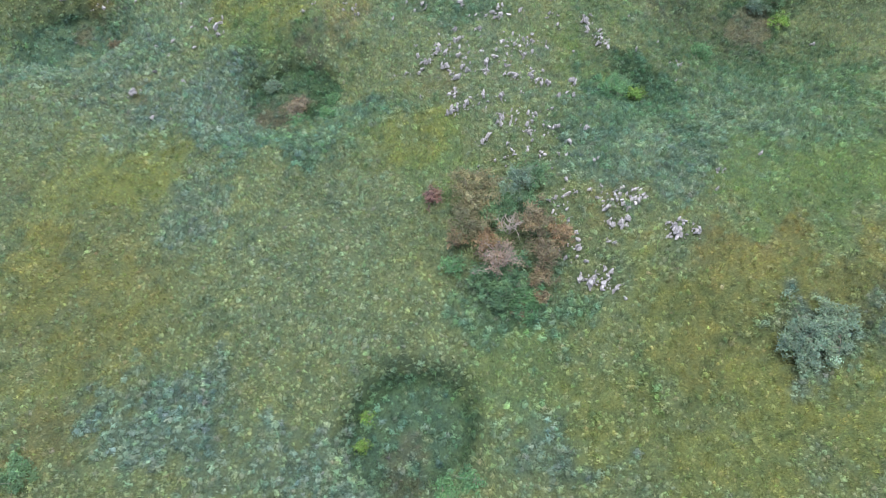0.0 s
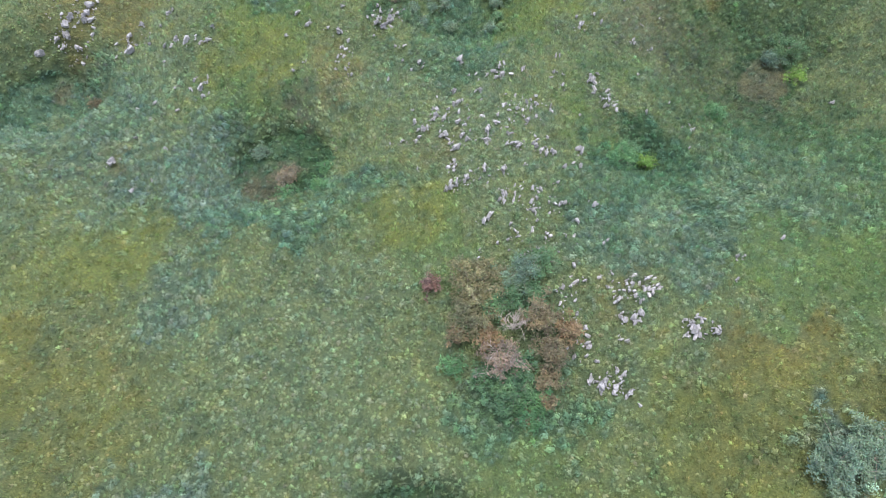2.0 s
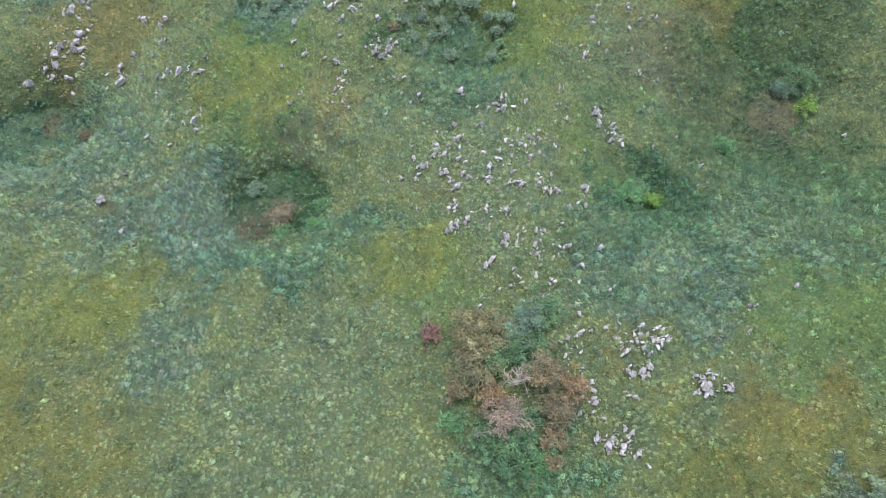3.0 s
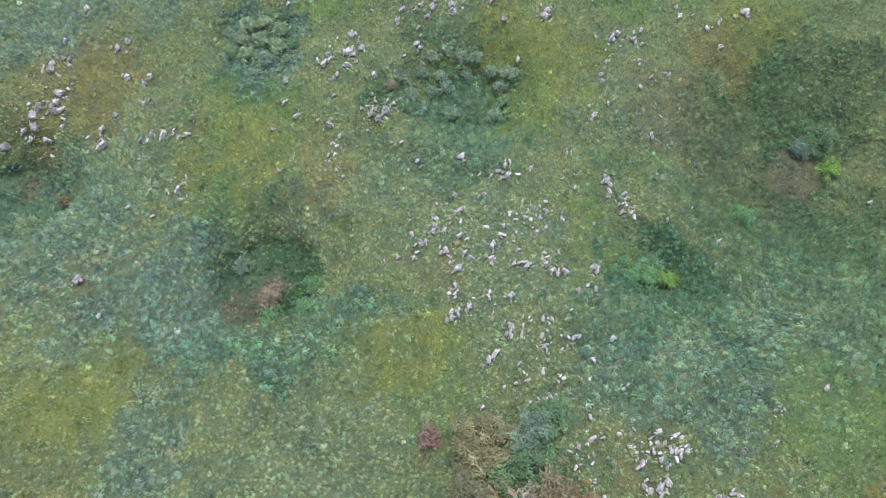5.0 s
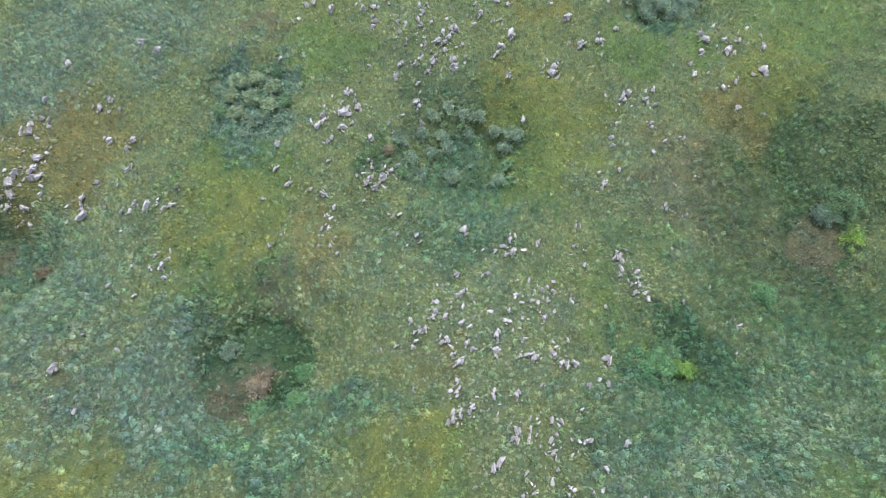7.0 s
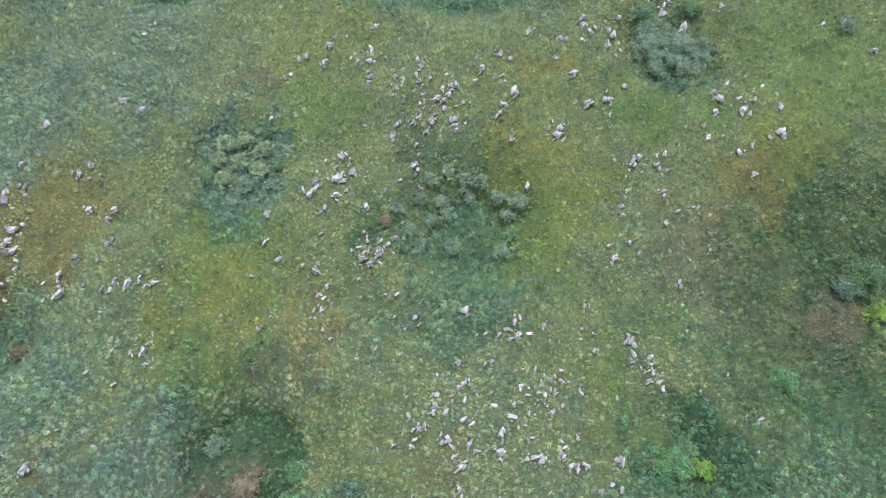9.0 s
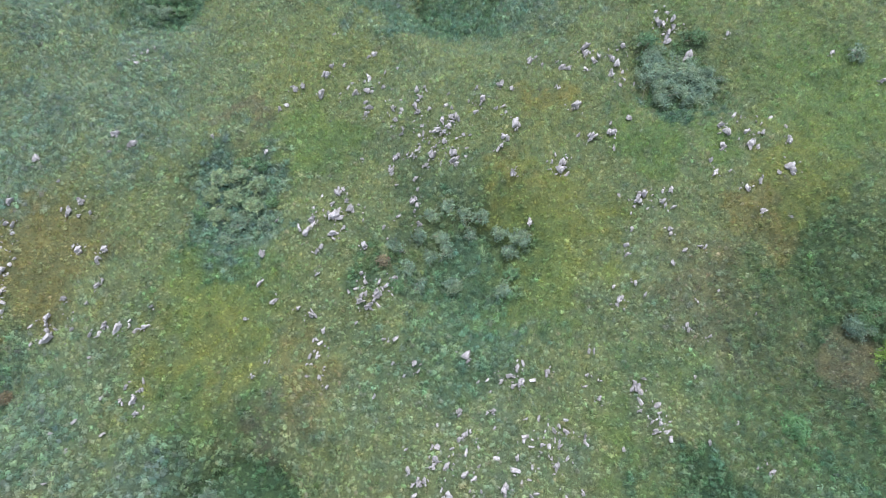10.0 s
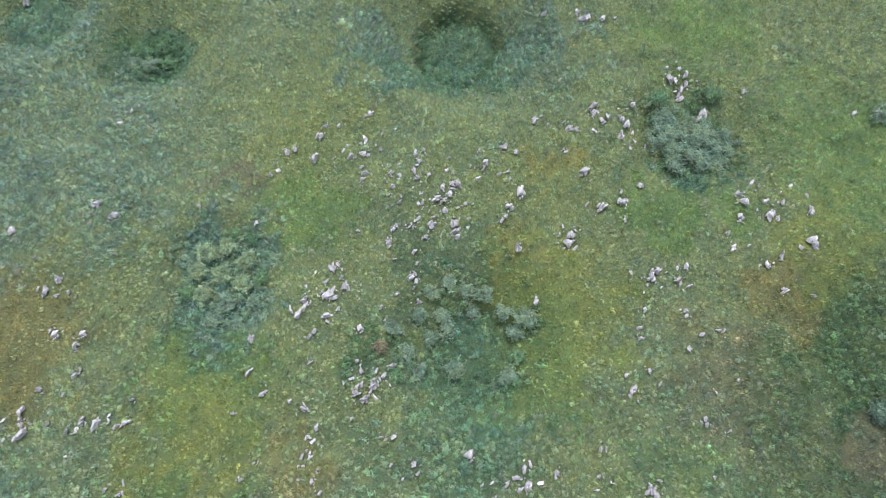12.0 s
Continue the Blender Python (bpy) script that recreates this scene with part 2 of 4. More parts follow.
PALE = [
    (-11, 19.7, 6.8, 6.4, 0.5), (-36.4, 35.4, 6.3, 2.4, 0.7), (-31.9, 49.7, 7.7, 3.3, 0.5), (-7, 27.5, 6.3, 3.5, 0.45), (4, 40.8, 4.9, 7.5, 0.5),
    (19.7, 29.5, 7.2, 3.5, 0.5), (28.6, 35.1, 7.1, 4.5, 0.4), (-7.9, 14.1, 6.4, 2.6, 0.4), (-34.9, 43, 5, 3.2, 0.6), (1.7, 41.8, 5.1, 5.2, 0.45),
    (17.4, 53, 4.2, 6.7, 0.4), (-25, 52.5, 3.2, 5.2, 0.45), (-25.5, 80.3, 8.1, 7.6, 0.55), (17.3, 57.1, 3.7, 6.1, 0.4), (-8, 47.8, 4.8, 3.1, 0.45),
    (-0.2, 72.5, 5.9, 5.9, 0.45), (-16.2, 91.9, 5.2, 8.1, 0.65), (0.9, 78.8, 7.8, 4.1, 0.5), (6.6, 85.6, 4.8, 2.4, 0.5), (-21.5, 75.5, 3.5, 2.3, 0.5),
    (19.4, 59.5, 3, 4.9, 0.4), (-35.7, 83.3, 7.5, 6.2, 0.5),
]
DRY = [
    (-16.2, 38.1, 2.6, 1.5, 0.8), (-2.7, 4.7, 1.8, 1.5, 0.5), (-38.5, 50.1, 1.7, 2, 0.6), (30.6, 50.1, 3.6, 4.1, 0.25), (22, 55.5, 4.1, 5.3, 0.15),
    (-13.9, 44.7, 2.3, 0.6, 0.5), (-18, 74.6, 2.8, 1.5, 0.5), (23.6, 53.1, 4.6, 5.3, 0.15), (21.4, 56.1, 3.7, 4.1, 0.15), (-36.6, 27.3, 1.9, 1.2, 0.3),
    (34.6, 51.1, 1.8, 2, 0.5), (-20, 75.5, 2.6, 1, 0.5), (-38.9, 49.6, 1.9, 1.9, 0.5),
]

# Leaf colours of the stands.
STANDS = [
    (YELLOW_GRASS, (0.184, 0.214, 0.084)),
    (RUST, (0.190, 0.170, 0.082)),
    (GREY_HERBS, (0.116, 0.172, 0.142)),
    (LUSH, (0.086, 0.153, 0.108)),
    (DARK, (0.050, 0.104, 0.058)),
    (GREEN, (0.132, 0.200, 0.088)),
    (PALE, (0.152, 0.200, 0.136)),
    (DRY, (0.148, 0.142, 0.108)),
]
MEADOW = (0.158, 0.198, 0.114)


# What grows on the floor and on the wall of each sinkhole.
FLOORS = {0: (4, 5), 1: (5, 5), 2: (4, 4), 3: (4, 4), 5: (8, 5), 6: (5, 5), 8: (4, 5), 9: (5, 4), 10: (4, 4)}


def cover(x, y):
    """How much of each stand grows at a place: rows for the meadow and each stand, adding up to one."""
    wx = x + 1.6 * wave(x, y, 7, 1) + 0.9 * wave(x, y, 2.2, 2) + 0.5 * wave(x, y, 0.9, 5)
    wy = y + 1.6 * wave(x, y, 7, 3) + 0.9 * wave(x, y, 2.2, 4) + 0.5 * wave(x, y, 0.9, 6)
    rows = [np.full(np.shape(x), 0.35)]
    for stands, _ in STANDS[:-1]:
        c = np.zeros(np.shape(x))
        for sx, sy, rx, ry, amount in stands:
            r = np.sqrt(((wx - sx) / rx) ** 2 + ((wy - sy) / ry) ** 2)
            c = np.maximum(c, amount * np.clip((1.35 - r) / 0.7, 0, 1))
        rows.append(c)
    rows.append(np.zeros(np.shape(x)))
    rows = np.array(rows)
    rows[0] *= 1 - 0.75 * np.clip(rows[1:].sum(0), 0, 1)
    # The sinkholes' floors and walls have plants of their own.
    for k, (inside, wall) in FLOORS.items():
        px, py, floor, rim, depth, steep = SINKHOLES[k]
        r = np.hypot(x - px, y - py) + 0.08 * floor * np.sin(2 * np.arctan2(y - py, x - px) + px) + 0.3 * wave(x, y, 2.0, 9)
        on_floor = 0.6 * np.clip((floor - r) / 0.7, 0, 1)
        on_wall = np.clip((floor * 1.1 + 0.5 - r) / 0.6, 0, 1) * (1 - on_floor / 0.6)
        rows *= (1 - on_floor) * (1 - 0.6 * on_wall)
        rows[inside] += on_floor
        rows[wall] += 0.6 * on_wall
    for sx, sy, rx, ry, amount in DRY:
        c = amount * np.clip((1.3 - np.sqrt(((wx - sx) / rx) ** 2 + ((wy - sy) / ry) ** 2)) / 0.6, 0, 1)
        rows *= 1 - c
        rows[-1] += c
    rows[0] += np.clip(0.65 - rows[1:].sum(0), 0, 1) * (rows[0] > 0.05)
    return rows / rows.sum(0)


# Rows of the palette: 0 meadow, 1 yellow, 2 rust, 3 grey herbs, 4 lush, 5 dark, 6 green, 7 pale, 8 dry.
PALETTE = np.array([MEADOW] + [c for _, c in STANDS])


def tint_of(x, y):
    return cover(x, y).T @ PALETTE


def mesh_of(name, verts, faces, mat, tint=None, smooth=False, normals=None):
    """A mesh from arrays of vertices and triangles or quads, with a tint and a shading normal for each vertex."""
    me = bpy.data.meshes.new(name)
    k = faces.shape[1]
    me.vertices.add(len(verts))
    me.vertices.foreach_set("co", np.ascontiguousarray(verts, np.float32).ravel())
    me.loops.add(faces.size)
    me.loops.foreach_set("vertex_index", np.ascontiguousarray(faces, np.int32).ravel())
    me.polygons.add(len(faces))
    me.polygons.foreach_set("loop_start", np.arange(0, faces.size, k, dtype=np.int32))
    me.polygons.foreach_set("use_smooth", np.full(len(faces), smooth))
    if tint is not None:
        at = me.attributes.new("tint", "FLOAT_COLOR", "POINT")
        at.data.foreach_set("color", np.c_[tint, np.ones(len(tint))].astype(np.float32).ravel())
    if normals is not None:
        # Leaves take the light as the rounded plant does that they belong to.
        at = me.attributes.new("custom_normal", "FLOAT_VECTOR", "POINT")
        at.data.foreach_set("vector", np.ascontiguousarray(normals, np.float32).ravel())
    me.update(calc_edges=True)
    me.materials.append(mat)
    return me


# One sheet: fine under the flight, coarser towards the horizon.
far = np.array([60, 72, 90, 120, 170, 260, 420, 700, 1200, 2000, 3200.0])
gx = np.r_[-far[::-1], np.arange(-54, 54.1, 0.36), far]
gy = np.r_[46 - (far[::-1] + 0), np.arange(-10, 108.1, 0.36), 50 + far]
gx2, gy2 = np.meshgrid(gx, gy)
gz = height(gx2, gy2) + 0.12 * wave(gx2, gy2, 3.0, 7) + 0.08 * wave(gx2, gy2, 1.3, 8)
idx = np.arange(gx2.size).reshape(gx2.shape)
quads = np.stack([idx[:-1, :-1], idx[:-1, 1:], idx[1:, 1:], idx[1:, :-1]], -1).reshape(-1, 4)
px, py = gx2.ravel(), gy2.ravel()
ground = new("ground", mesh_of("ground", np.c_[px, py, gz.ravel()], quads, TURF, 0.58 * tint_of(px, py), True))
tagged(ground, "rolling karst grassland with sinkholes, green and yellow turf", "ground", kind="structure")


def ground_at(x, y):
    return height(x, y) + 0.12 * wave(x, y, 3.0, 7) + 0.08 * wave(x, y, 1.3, 8)


# ---- rocks ----
def stone_mesh(seed, shards):
    """A weathered limestone outcrop about 2 across: angular fins and blocks split along one strike (x)."""
    rng = random.Random(seed)
    bm = bmesh.new()
    for k in range(shards):
        size = (1.0 if shards < 4 else 0.9) if k == 0 else rng.uniform(0.35, 0.75)
        a, r = rng.uniform(0, 6.28), 0 if k == 0 else rng.uniform(0.35, 0.7)
        at = Vector((r * math.cos(a) * 1.1, r * math.sin(a) * 0.75, -0.15 * r - 0.25 * (1 - size)))
        turn = Euler((rng.gauss(0.15, 0.3), rng.gauss(0, 0.3), rng.gauss(0, 0.4))).to_matrix()
        long, thin, tall = size * rng.uniform(0.6, 0.95), size * rng.uniform(0.28, 0.55), size * rng.uniform(0.55, 1.0)
        corners = []
        for _ in range(16):
            d = Vector((rng.gauss(0, 1), rng.gauss(0, 1), rng.gauss(0, 1))).normalized()
            d = Vector([math.copysign(abs(c) ** 0.6, c) for c in d]) * rng.uniform(0.7, 1.0)
            corners.append(bm.verts.new(at + turn @ Vector((d.x * long, d.y * thin, d.z * tall))))
        out = bmesh.ops.convex_hull(bm, input=corners)
        bmesh.ops.delete(bm, geom=[v for v in out["geom_interior"] if isinstance(v, bmesh.types.BMVert)], context="VERTS")
    me = bpy.data.meshes.new("limestone_rock")
    bmesh.ops.triangulate(bm, faces=bm.faces)
    bm.to_mesh(me)
    bm.free()
    me.materials.append(LIMESTONE)
    return me


STONES = [stone_mesh(s, 5 + s % 4) for s in range(1, 15)]
SMALL_STONES = [stone_mesh(s, 2 + s % 2) for s in range(21, 33)]
SHARDS = [stone_mesh(s, 1) for s in range(41, 49)]
ROCK_SPOTS, CHIPS = [], []
SIZES = ((0.0, "small pale grey limestone rock sunk in grass"), (0.6, "pale grey weathered limestone rock among herbs"))


def strew(spots, group):
    """Rocks at x, y with their width: boulders and rocks one by one, the smallest joined."""
    for x, y, size in spots:
        rng = random.Random(int(x * 100) * 7919 + int(y * 100))
        s = size * 0.65
        m = Matrix.LocRotScale(
            (x, y, float(ground_at(x, y)) + 0.3 * size + 0.1),
            Euler((rng.uniform(-0.35, 0.35), rng.uniform(-0.45, 0.25), 1.0 + rng.gauss(0, 0.45) + rng.choice((0, 0, math.pi)))),
            (s * rng.uniform(0.9, 1.2), s * rng.uniform(0.75, 1.05), s * rng.uniform(0.8, 1.2)),
        )
        ROCK_SPOTS.append((x, y, size))
        # Broken pieces lie round the larger rocks.
        for _ in range(rng.randint(0, 2) + (2 if size > 0.6 else 0)):
            a, r, c = rng.uniform(0, 6.28), size * rng.uniform(0.5, 1.1), rng.uniform(0.06, 0.15)
            fx, fy = x + r * math.cos(a), y + r * math.sin(a)
            turn = Euler((rng.uniform(-0.5, 0.5), rng.uniform(-0.5, 0.5), rng.uniform(0, 6.28)))
            CHIPS.append((rng.choice(SHARDS), Matrix.LocRotScale((fx, fy, float(ground_at(fx, fy)) + 0.12), turn, (c * 1.4, c, c))))
        if size < 0.4:
            CHIPS.append((rng.choice(SMALL_STONES), m))
            continue
        big = size >= 0.72
        ob = new("limestone_boulder" if big else "limestone_rock", rng.choice(STONES if size > 0.55 else SMALL_STONES))
        ob.matrix_world = m
        label = "large pale grey limestone boulder standing in grass" if big else [text for low, text in SIZES if size >= low][-1]
        tagged(ob, label, "boulder" if big else "rock", group)


strew([
    (12.88, 17.43, 0.65), (12.05, 17.96, 0.65), (11.13, 17.97, 0.84), (11.36, 18.38, 0.66), (10.45, 18.63, 0.56), (12.28, 19.11, 0.56), (9.42, 20.21, 0.52),
    (10.32, 20.26, 0.52), (17.82, 21.15, 0.48), (13.14, 21.15, 0.47), (10.47, 21.17, 0.47), (17.54, 21.53, 0.86), (19.15, 21.55, 0.68), (17.47, 22.09, 0.58),
    (13.9, 22.5, 0.48), (13.18, 22.79, 0.57), (13.76, 22.83, 0.58), (14.37, 23.13, 0.58), (9.89, 23.44, 0.52), (14.55, 24.13, 0.44), (13.04, 24.4, 0.68),
    (14.25, 24.61, 0.44), (15.44, 24.74, 0.44), (13.87, 25.1, 0.44), (15.35, 25.22, 0.44), (14.25, 25.63, 0.49), (14.79, 25.75, 0.45), (13.92, 26.05, 0.45),
    (10.84, 26.17, 0.44), (10.17, 27.53, 0.5), (22.33, 27.71, 0.47), (26.05, 29.18, 0.55), (5.96, 30.17, 0.5),
], "limestone rocks beside the shrub thicket")
strew([
    (13.49, 16.64, 0.37), (12.69, 18.85, 0.42), (10.93, 19.79, 0.42), (10.53, 20.9, 0.42), (12.78, 21.27, 0.43), (18.92, 21.29, 0.43), (17.14, 21.33, 0.43),
    (10.37, 22.2, 0.43), (17.91, 22.43, 0.43), (8.42, 25.26, 0.38), (15.01, 25.5, 0.39), (9.09, 25.57, 0.43), (21.7, 25.65, 0.41), (9.73, 25.71, 0.44),
    (11.92, 26.4, 0.39), (12.89, 26.7, 0.4), (22.98, 27.82, 0.32), (2.76, 28.32, 0.39), (7.96, 29.07, 0.4), (2.92, 29.16, 0.3), (12.71, 29.52, 0.36),
    (4.35, 29.72, 0.4), (13.12, 29.86, 0.41), (5.25, 30.05, 0.4), (8.19, 30.1, 0.4), (9.85, 30.22, 0.41),
], "limestone rocks beside the shrub thicket")
strew([
    (5.45, 31.34, 0.46), (7.64, 31.63, 0.46), (3.35, 31.67, 0.61), (3.77, 32.13, 0.71), (7.57, 32.36, 0.46), (7.41, 32.73, 0.67), (7.33, 33.57, 0.47),
    (8.83, 33.58, 0.37), (4.65, 33.6, 0.52), (7.83, 33.89, 0.42), (6.33, 33.9, 0.42), (5.14, 34.21, 0.62), (0.3, 34.78, 0.52), (8.24, 34.9, 0.48),
    (0.67, 34.91, 0.73), (7.53, 34.96, 0.48), (1.14, 35.22, 0.63), (3.1, 35.56, 0.42), (1.94, 35.66, 0.63), (-27.23, 36.1, 0.49), (3.5, 36.46, 0.64),
    (5.17, 36.62, 0.75), (0.93, 36.92, 0.48), (-2.19, 37.31, 0.33), (-25.86, 37.32, 0.37), (7.01, 37.45, 0.38), (1.03, 37.68, 0.54),
], "limestone rocks at the foot of the ridge")
strew([
    (10.93, 31.7, 0.47), (12.55, 33.36, 0.64), (10.14, 33.56, 0.48), (9.86, 33.56, 0.42), (9.77, 35.74, 0.43), (10.62, 37.62, 0.5), (11.97, 37.67, 0.45),
    (11.42, 38.04, 0.34), (9.12, 38.88, 0.67), (9.72, 39.28, 0.76), (12.31, 39.32, 0.58), (12.17, 39.67, 0.68), (9.51, 41.13, 0.38), (22.84, 42.32, 0.38),
    (23.17, 42.57, 0.32), (22.95, 43.15, 0.32), (12.81, 44.1, 0.4), (19.14, 44.53, 0.47), (10.12, 45.01, 0.44), (15.42, 45.43, 0.72), (15.82, 45.99, 0.51),
    (15.18, 46.04, 0.46), (14.46, 46.89, 0.46), (15.84, 47.32, 0.57), (38.91, 47.67, 0.53), (11.55, 47.81, 0.5), (14.69, 48.31, 0.41), (14.14, 48.5, 0.52),
    (14.52, 48.68, 0.72), (10.57, 48.7, 0.4), (15.06, 49.29, 0.42), (19.14, 49.45, 0.32), (10.89, 49.61, 0.41),
], "limestone rocks on the slope east of the ridge")
strew([
    (22.2, 40.17, 0.32), (22.21, 42.83, 0.27), (21.64, 45.98, 0.27), (11.64, 49.19, 0.31),
], "limestone rocks on the slope east of the ridge")
strew([
    (1.06, 39.02, 0.73), (8.65, 39.12, 0.56), (1.41, 39.44, 0.55), (6.69, 39.56, 0.65), (3.91, 39.56, 0.41), (5.65, 39.66, 0.46), (6.04, 39.72, 0.56),
    (8.2, 39.74, 0.56), (0.58, 39.76, 0.46), (6.56, 39.85, 0.47), (0.81, 39.88, 0.37), (8.04, 40.03, 0.56), (2.15, 40.12, 0.55), (3.88, 40.17, 0.64),
    (8.41, 40.44, 0.38), (1.71, 40.55, 0.64), (-2.33, 40.57, 0.47), (-3.6, 40.73, 0.38), (-0.14, 40.82, 0.42), (8.26, 40.83, 0.33), (5.81, 40.92, 0.47),
    (0.25, 41.04, 0.74), (-2.1, 41.08, 0.47), (6.18, 41.1, 0.37), (4.03, 41.27, 0.74), (-2.23, 41.71, 0.37), (-1.72, 41.87, 0.66), (-1.36, 42.06, 0.42),
    (1.29, 42.26, 0.56), (-2.53, 42.57, 0.57), (6.07, 42.82, 0.33), (7.78, 42.87, 0.57), (0.07, 42.92, 0.66),
], "limestone rocks low on the ridge")
strew([
    (-4.71, 40.51, 0.33), (2.47, 41.25, 0.32), (1.69, 41.27, 0.28),
], "limestone rocks low on the ridge")
strew([
    (-0.77, 43, 0.56), (-0.57, 43.29, 0.66), (5.07, 43.44, 0.43), (8.59, 43.46, 0.48), (8.14, 44.24, 0.44), (-0.53, 44.27, 0.47), (-0.86, 44.28, 0.43),
    (6.91, 44.36, 0.39), (8.18, 44.58, 0.39), (1.06, 44.75, 0.48), (1.4, 45.02, 0.57), (8.77, 45.38, 0.59), (7.93, 45.4, 0.49), (8.31, 45.75, 0.44),
    (6.89, 46.34, 0.44), (1.06, 46.76, 0.58), (3.47, 46.85, 0.58), (-5.12, 47.92, 0.39), (5.17, 48.71, 0.5), (5.61, 48.88, 0.74), (4.32, 49.09, 0.5),
    (7.74, 49.52, 0.4), (4.96, 49.55, 0.5), (7.86, 49.87, 0.45), (-1.93, 49.89, 0.45), (5.6, 50.07, 0.6), (-3.9, 50.4, 0.45), (6.02, 50.45, 0.5),
    (-2.2, 50.5, 0.6), (1.81, 50.74, 0.4), (1.59, 51.14, 0.7), (11.19, 51.43, 0.52), (11.55, 51.45, 0.41),
], "limestone rocks high on the ridge")
strew([
    (7.52, 43.44, 0.34), (-2.69, 44.14, 0.29), (0.56, 44.15, 0.38), (1.82, 45.36, 0.38), (-0.53, 45.85, 0.34), (5.96, 46.25, 0.29), (3.13, 46.73, 0.34),
    (2.59, 49.12, 0.3), (-3.01, 49.53, 0.3),
], "limestone rocks high on the ridge")
strew([
    (-29.95, 39.4, 0.8), (-25.42, 40.94, 0.5), (-27.73, 46.57, 0.46), (-23.13, 47.07, 0.55), (-23.36, 48.17, 0.78), (-26.07, 48.24, 0.45), (-31.31, 53.13, 0.98),
    (-27.84, 53.14, 0.53), (-23.53, 53.62, 0.56), (-25.49, 53.64, 0.8), (-26.65, 53.69, 0.58), (-31.68, 53.7, 0.49), (-41.3, 53.71, 0.85), (-31.89, 54.19, 0.49),
    (-39.16, 54.52, 0.65), (-37.82, 54.53, 0.81), (-31.84, 54.61, 0.74), (-39.83, 55.05, 0.65), (-38.7, 55.33, 0.98), (-38.66, 56.22, 0.81), (-30.87, 56.29, 0.49),
    (-36.79, 56.67, 0.73), (-36.24, 56.75, 0.78), (-38.25, 57.02, 0.82), (-27.96, 57.23, 0.6), (-36.82, 57.48, 0.78), (-27.68, 57.58, 0.48), (-36.86, 58.74, 0.92),
    (-28.57, 59.45, 0.67), (-28.27, 60.4, 0.74), (-30.57, 60.42, 0.88), (-31.02, 60.79, 0.5), (-38.06, 61.42, 0.81),
], "limestone rocks on the western slope")
strew([
    (-28.48, 42.19, 0.4), (-27.67, 44.49, 0.28), (-25.43, 45.56, 0.45), (-29.19, 45.66, 0.35), (-23.21, 48.77, 0.39), (-24.3, 49.04, 0.45), (-27.62, 51.37, 0.35),
    (-23.73, 53.43, 0.34), (-29.56, 53.7, 0.42), (-23.23, 55.27, 0.4), (-28.67, 55.73, 0.42),
], "limestone rocks on the western slope")
strew([
    (-8.68, 48.63, 0.5), (-9.35, 49.42, 0.45), (-14.52, 49.56, 0.41), (-10.33, 49.56, 0.3), (-10.42, 50.43, 0.3), (-13.36, 50.8, 0.31), (-9.63, 50.98, 0.46),
    (-10.21, 51.09, 0.46), (-4.27, 52.19, 0.35), (-4.63, 52.35, 0.45), (-3.7, 52.36, 0.5), (-9.89, 52.43, 0.31), (-9.31, 53.03, 0.51), (-6.83, 53.64, 0.41),
    (-15.73, 54.27, 0.43), (-10.39, 54.48, 0.89), (-11.55, 55.01, 0.42), (-5.91, 55.06, 0.82), (-6.58, 55.54, 0.73), (-13.58, 55.72, 0.64), (-5.49, 55.74, 0.52),
    (-6.55, 55.94, 0.52), (-6.2, 56.16, 0.47), (-5.28, 56.17, 0.83), (-7.59, 56.38, 0.42), (-4.62, 56.83, 0.52), (-5.18, 57.14, 0.52), (-15.02, 57.24, 0.6),
    (-6.35, 57.29, 0.53), (-4.07, 57.63, 0.74), (-10.28, 57.91, 0.48), (-6.63, 58.03, 0.53),
], "limestone rocks on the rim of the middle sinkhole")
strew([
    (20.87, 52.64, 0.39), (19.15, 53.08, 0.44), (19.12, 53.5, 0.44), (25.58, 54.98, 0.3), (20.26, 55.38, 0.39), (13.99, 55.47, 0.75), (14.3, 55.79, 0.43),
    (16.23, 56.09, 0.49), (22.13, 56.33, 0.28), (13.78, 56.8, 0.49), (15.62, 57.11, 0.49), (18.73, 58.66, 0.51), (15.25, 59.61, 0.5), (19.9, 59.73, 0.51),
    (21.66, 60.06, 0.52), (21.25, 60.09, 0.46), (15.31, 60.5, 0.5), (18.91, 61.25, 0.46), (18.97, 61.66, 0.52), (15.95, 61.9, 0.51), (29.69, 63.06, 0.38),
    (27.05, 63.27, 0.61), (19.59, 63.73, 0.53), (18.91, 63.94, 0.47), (18.77, 64.35, 0.64), (16.75, 64.63, 0.93), (17.14, 65.08, 0.82), (26.06, 65.34, 0.74),
    (19.59, 65.36, 0.71), (27.27, 65.96, 0.5),
], "limestone rocks on the eastern slope")
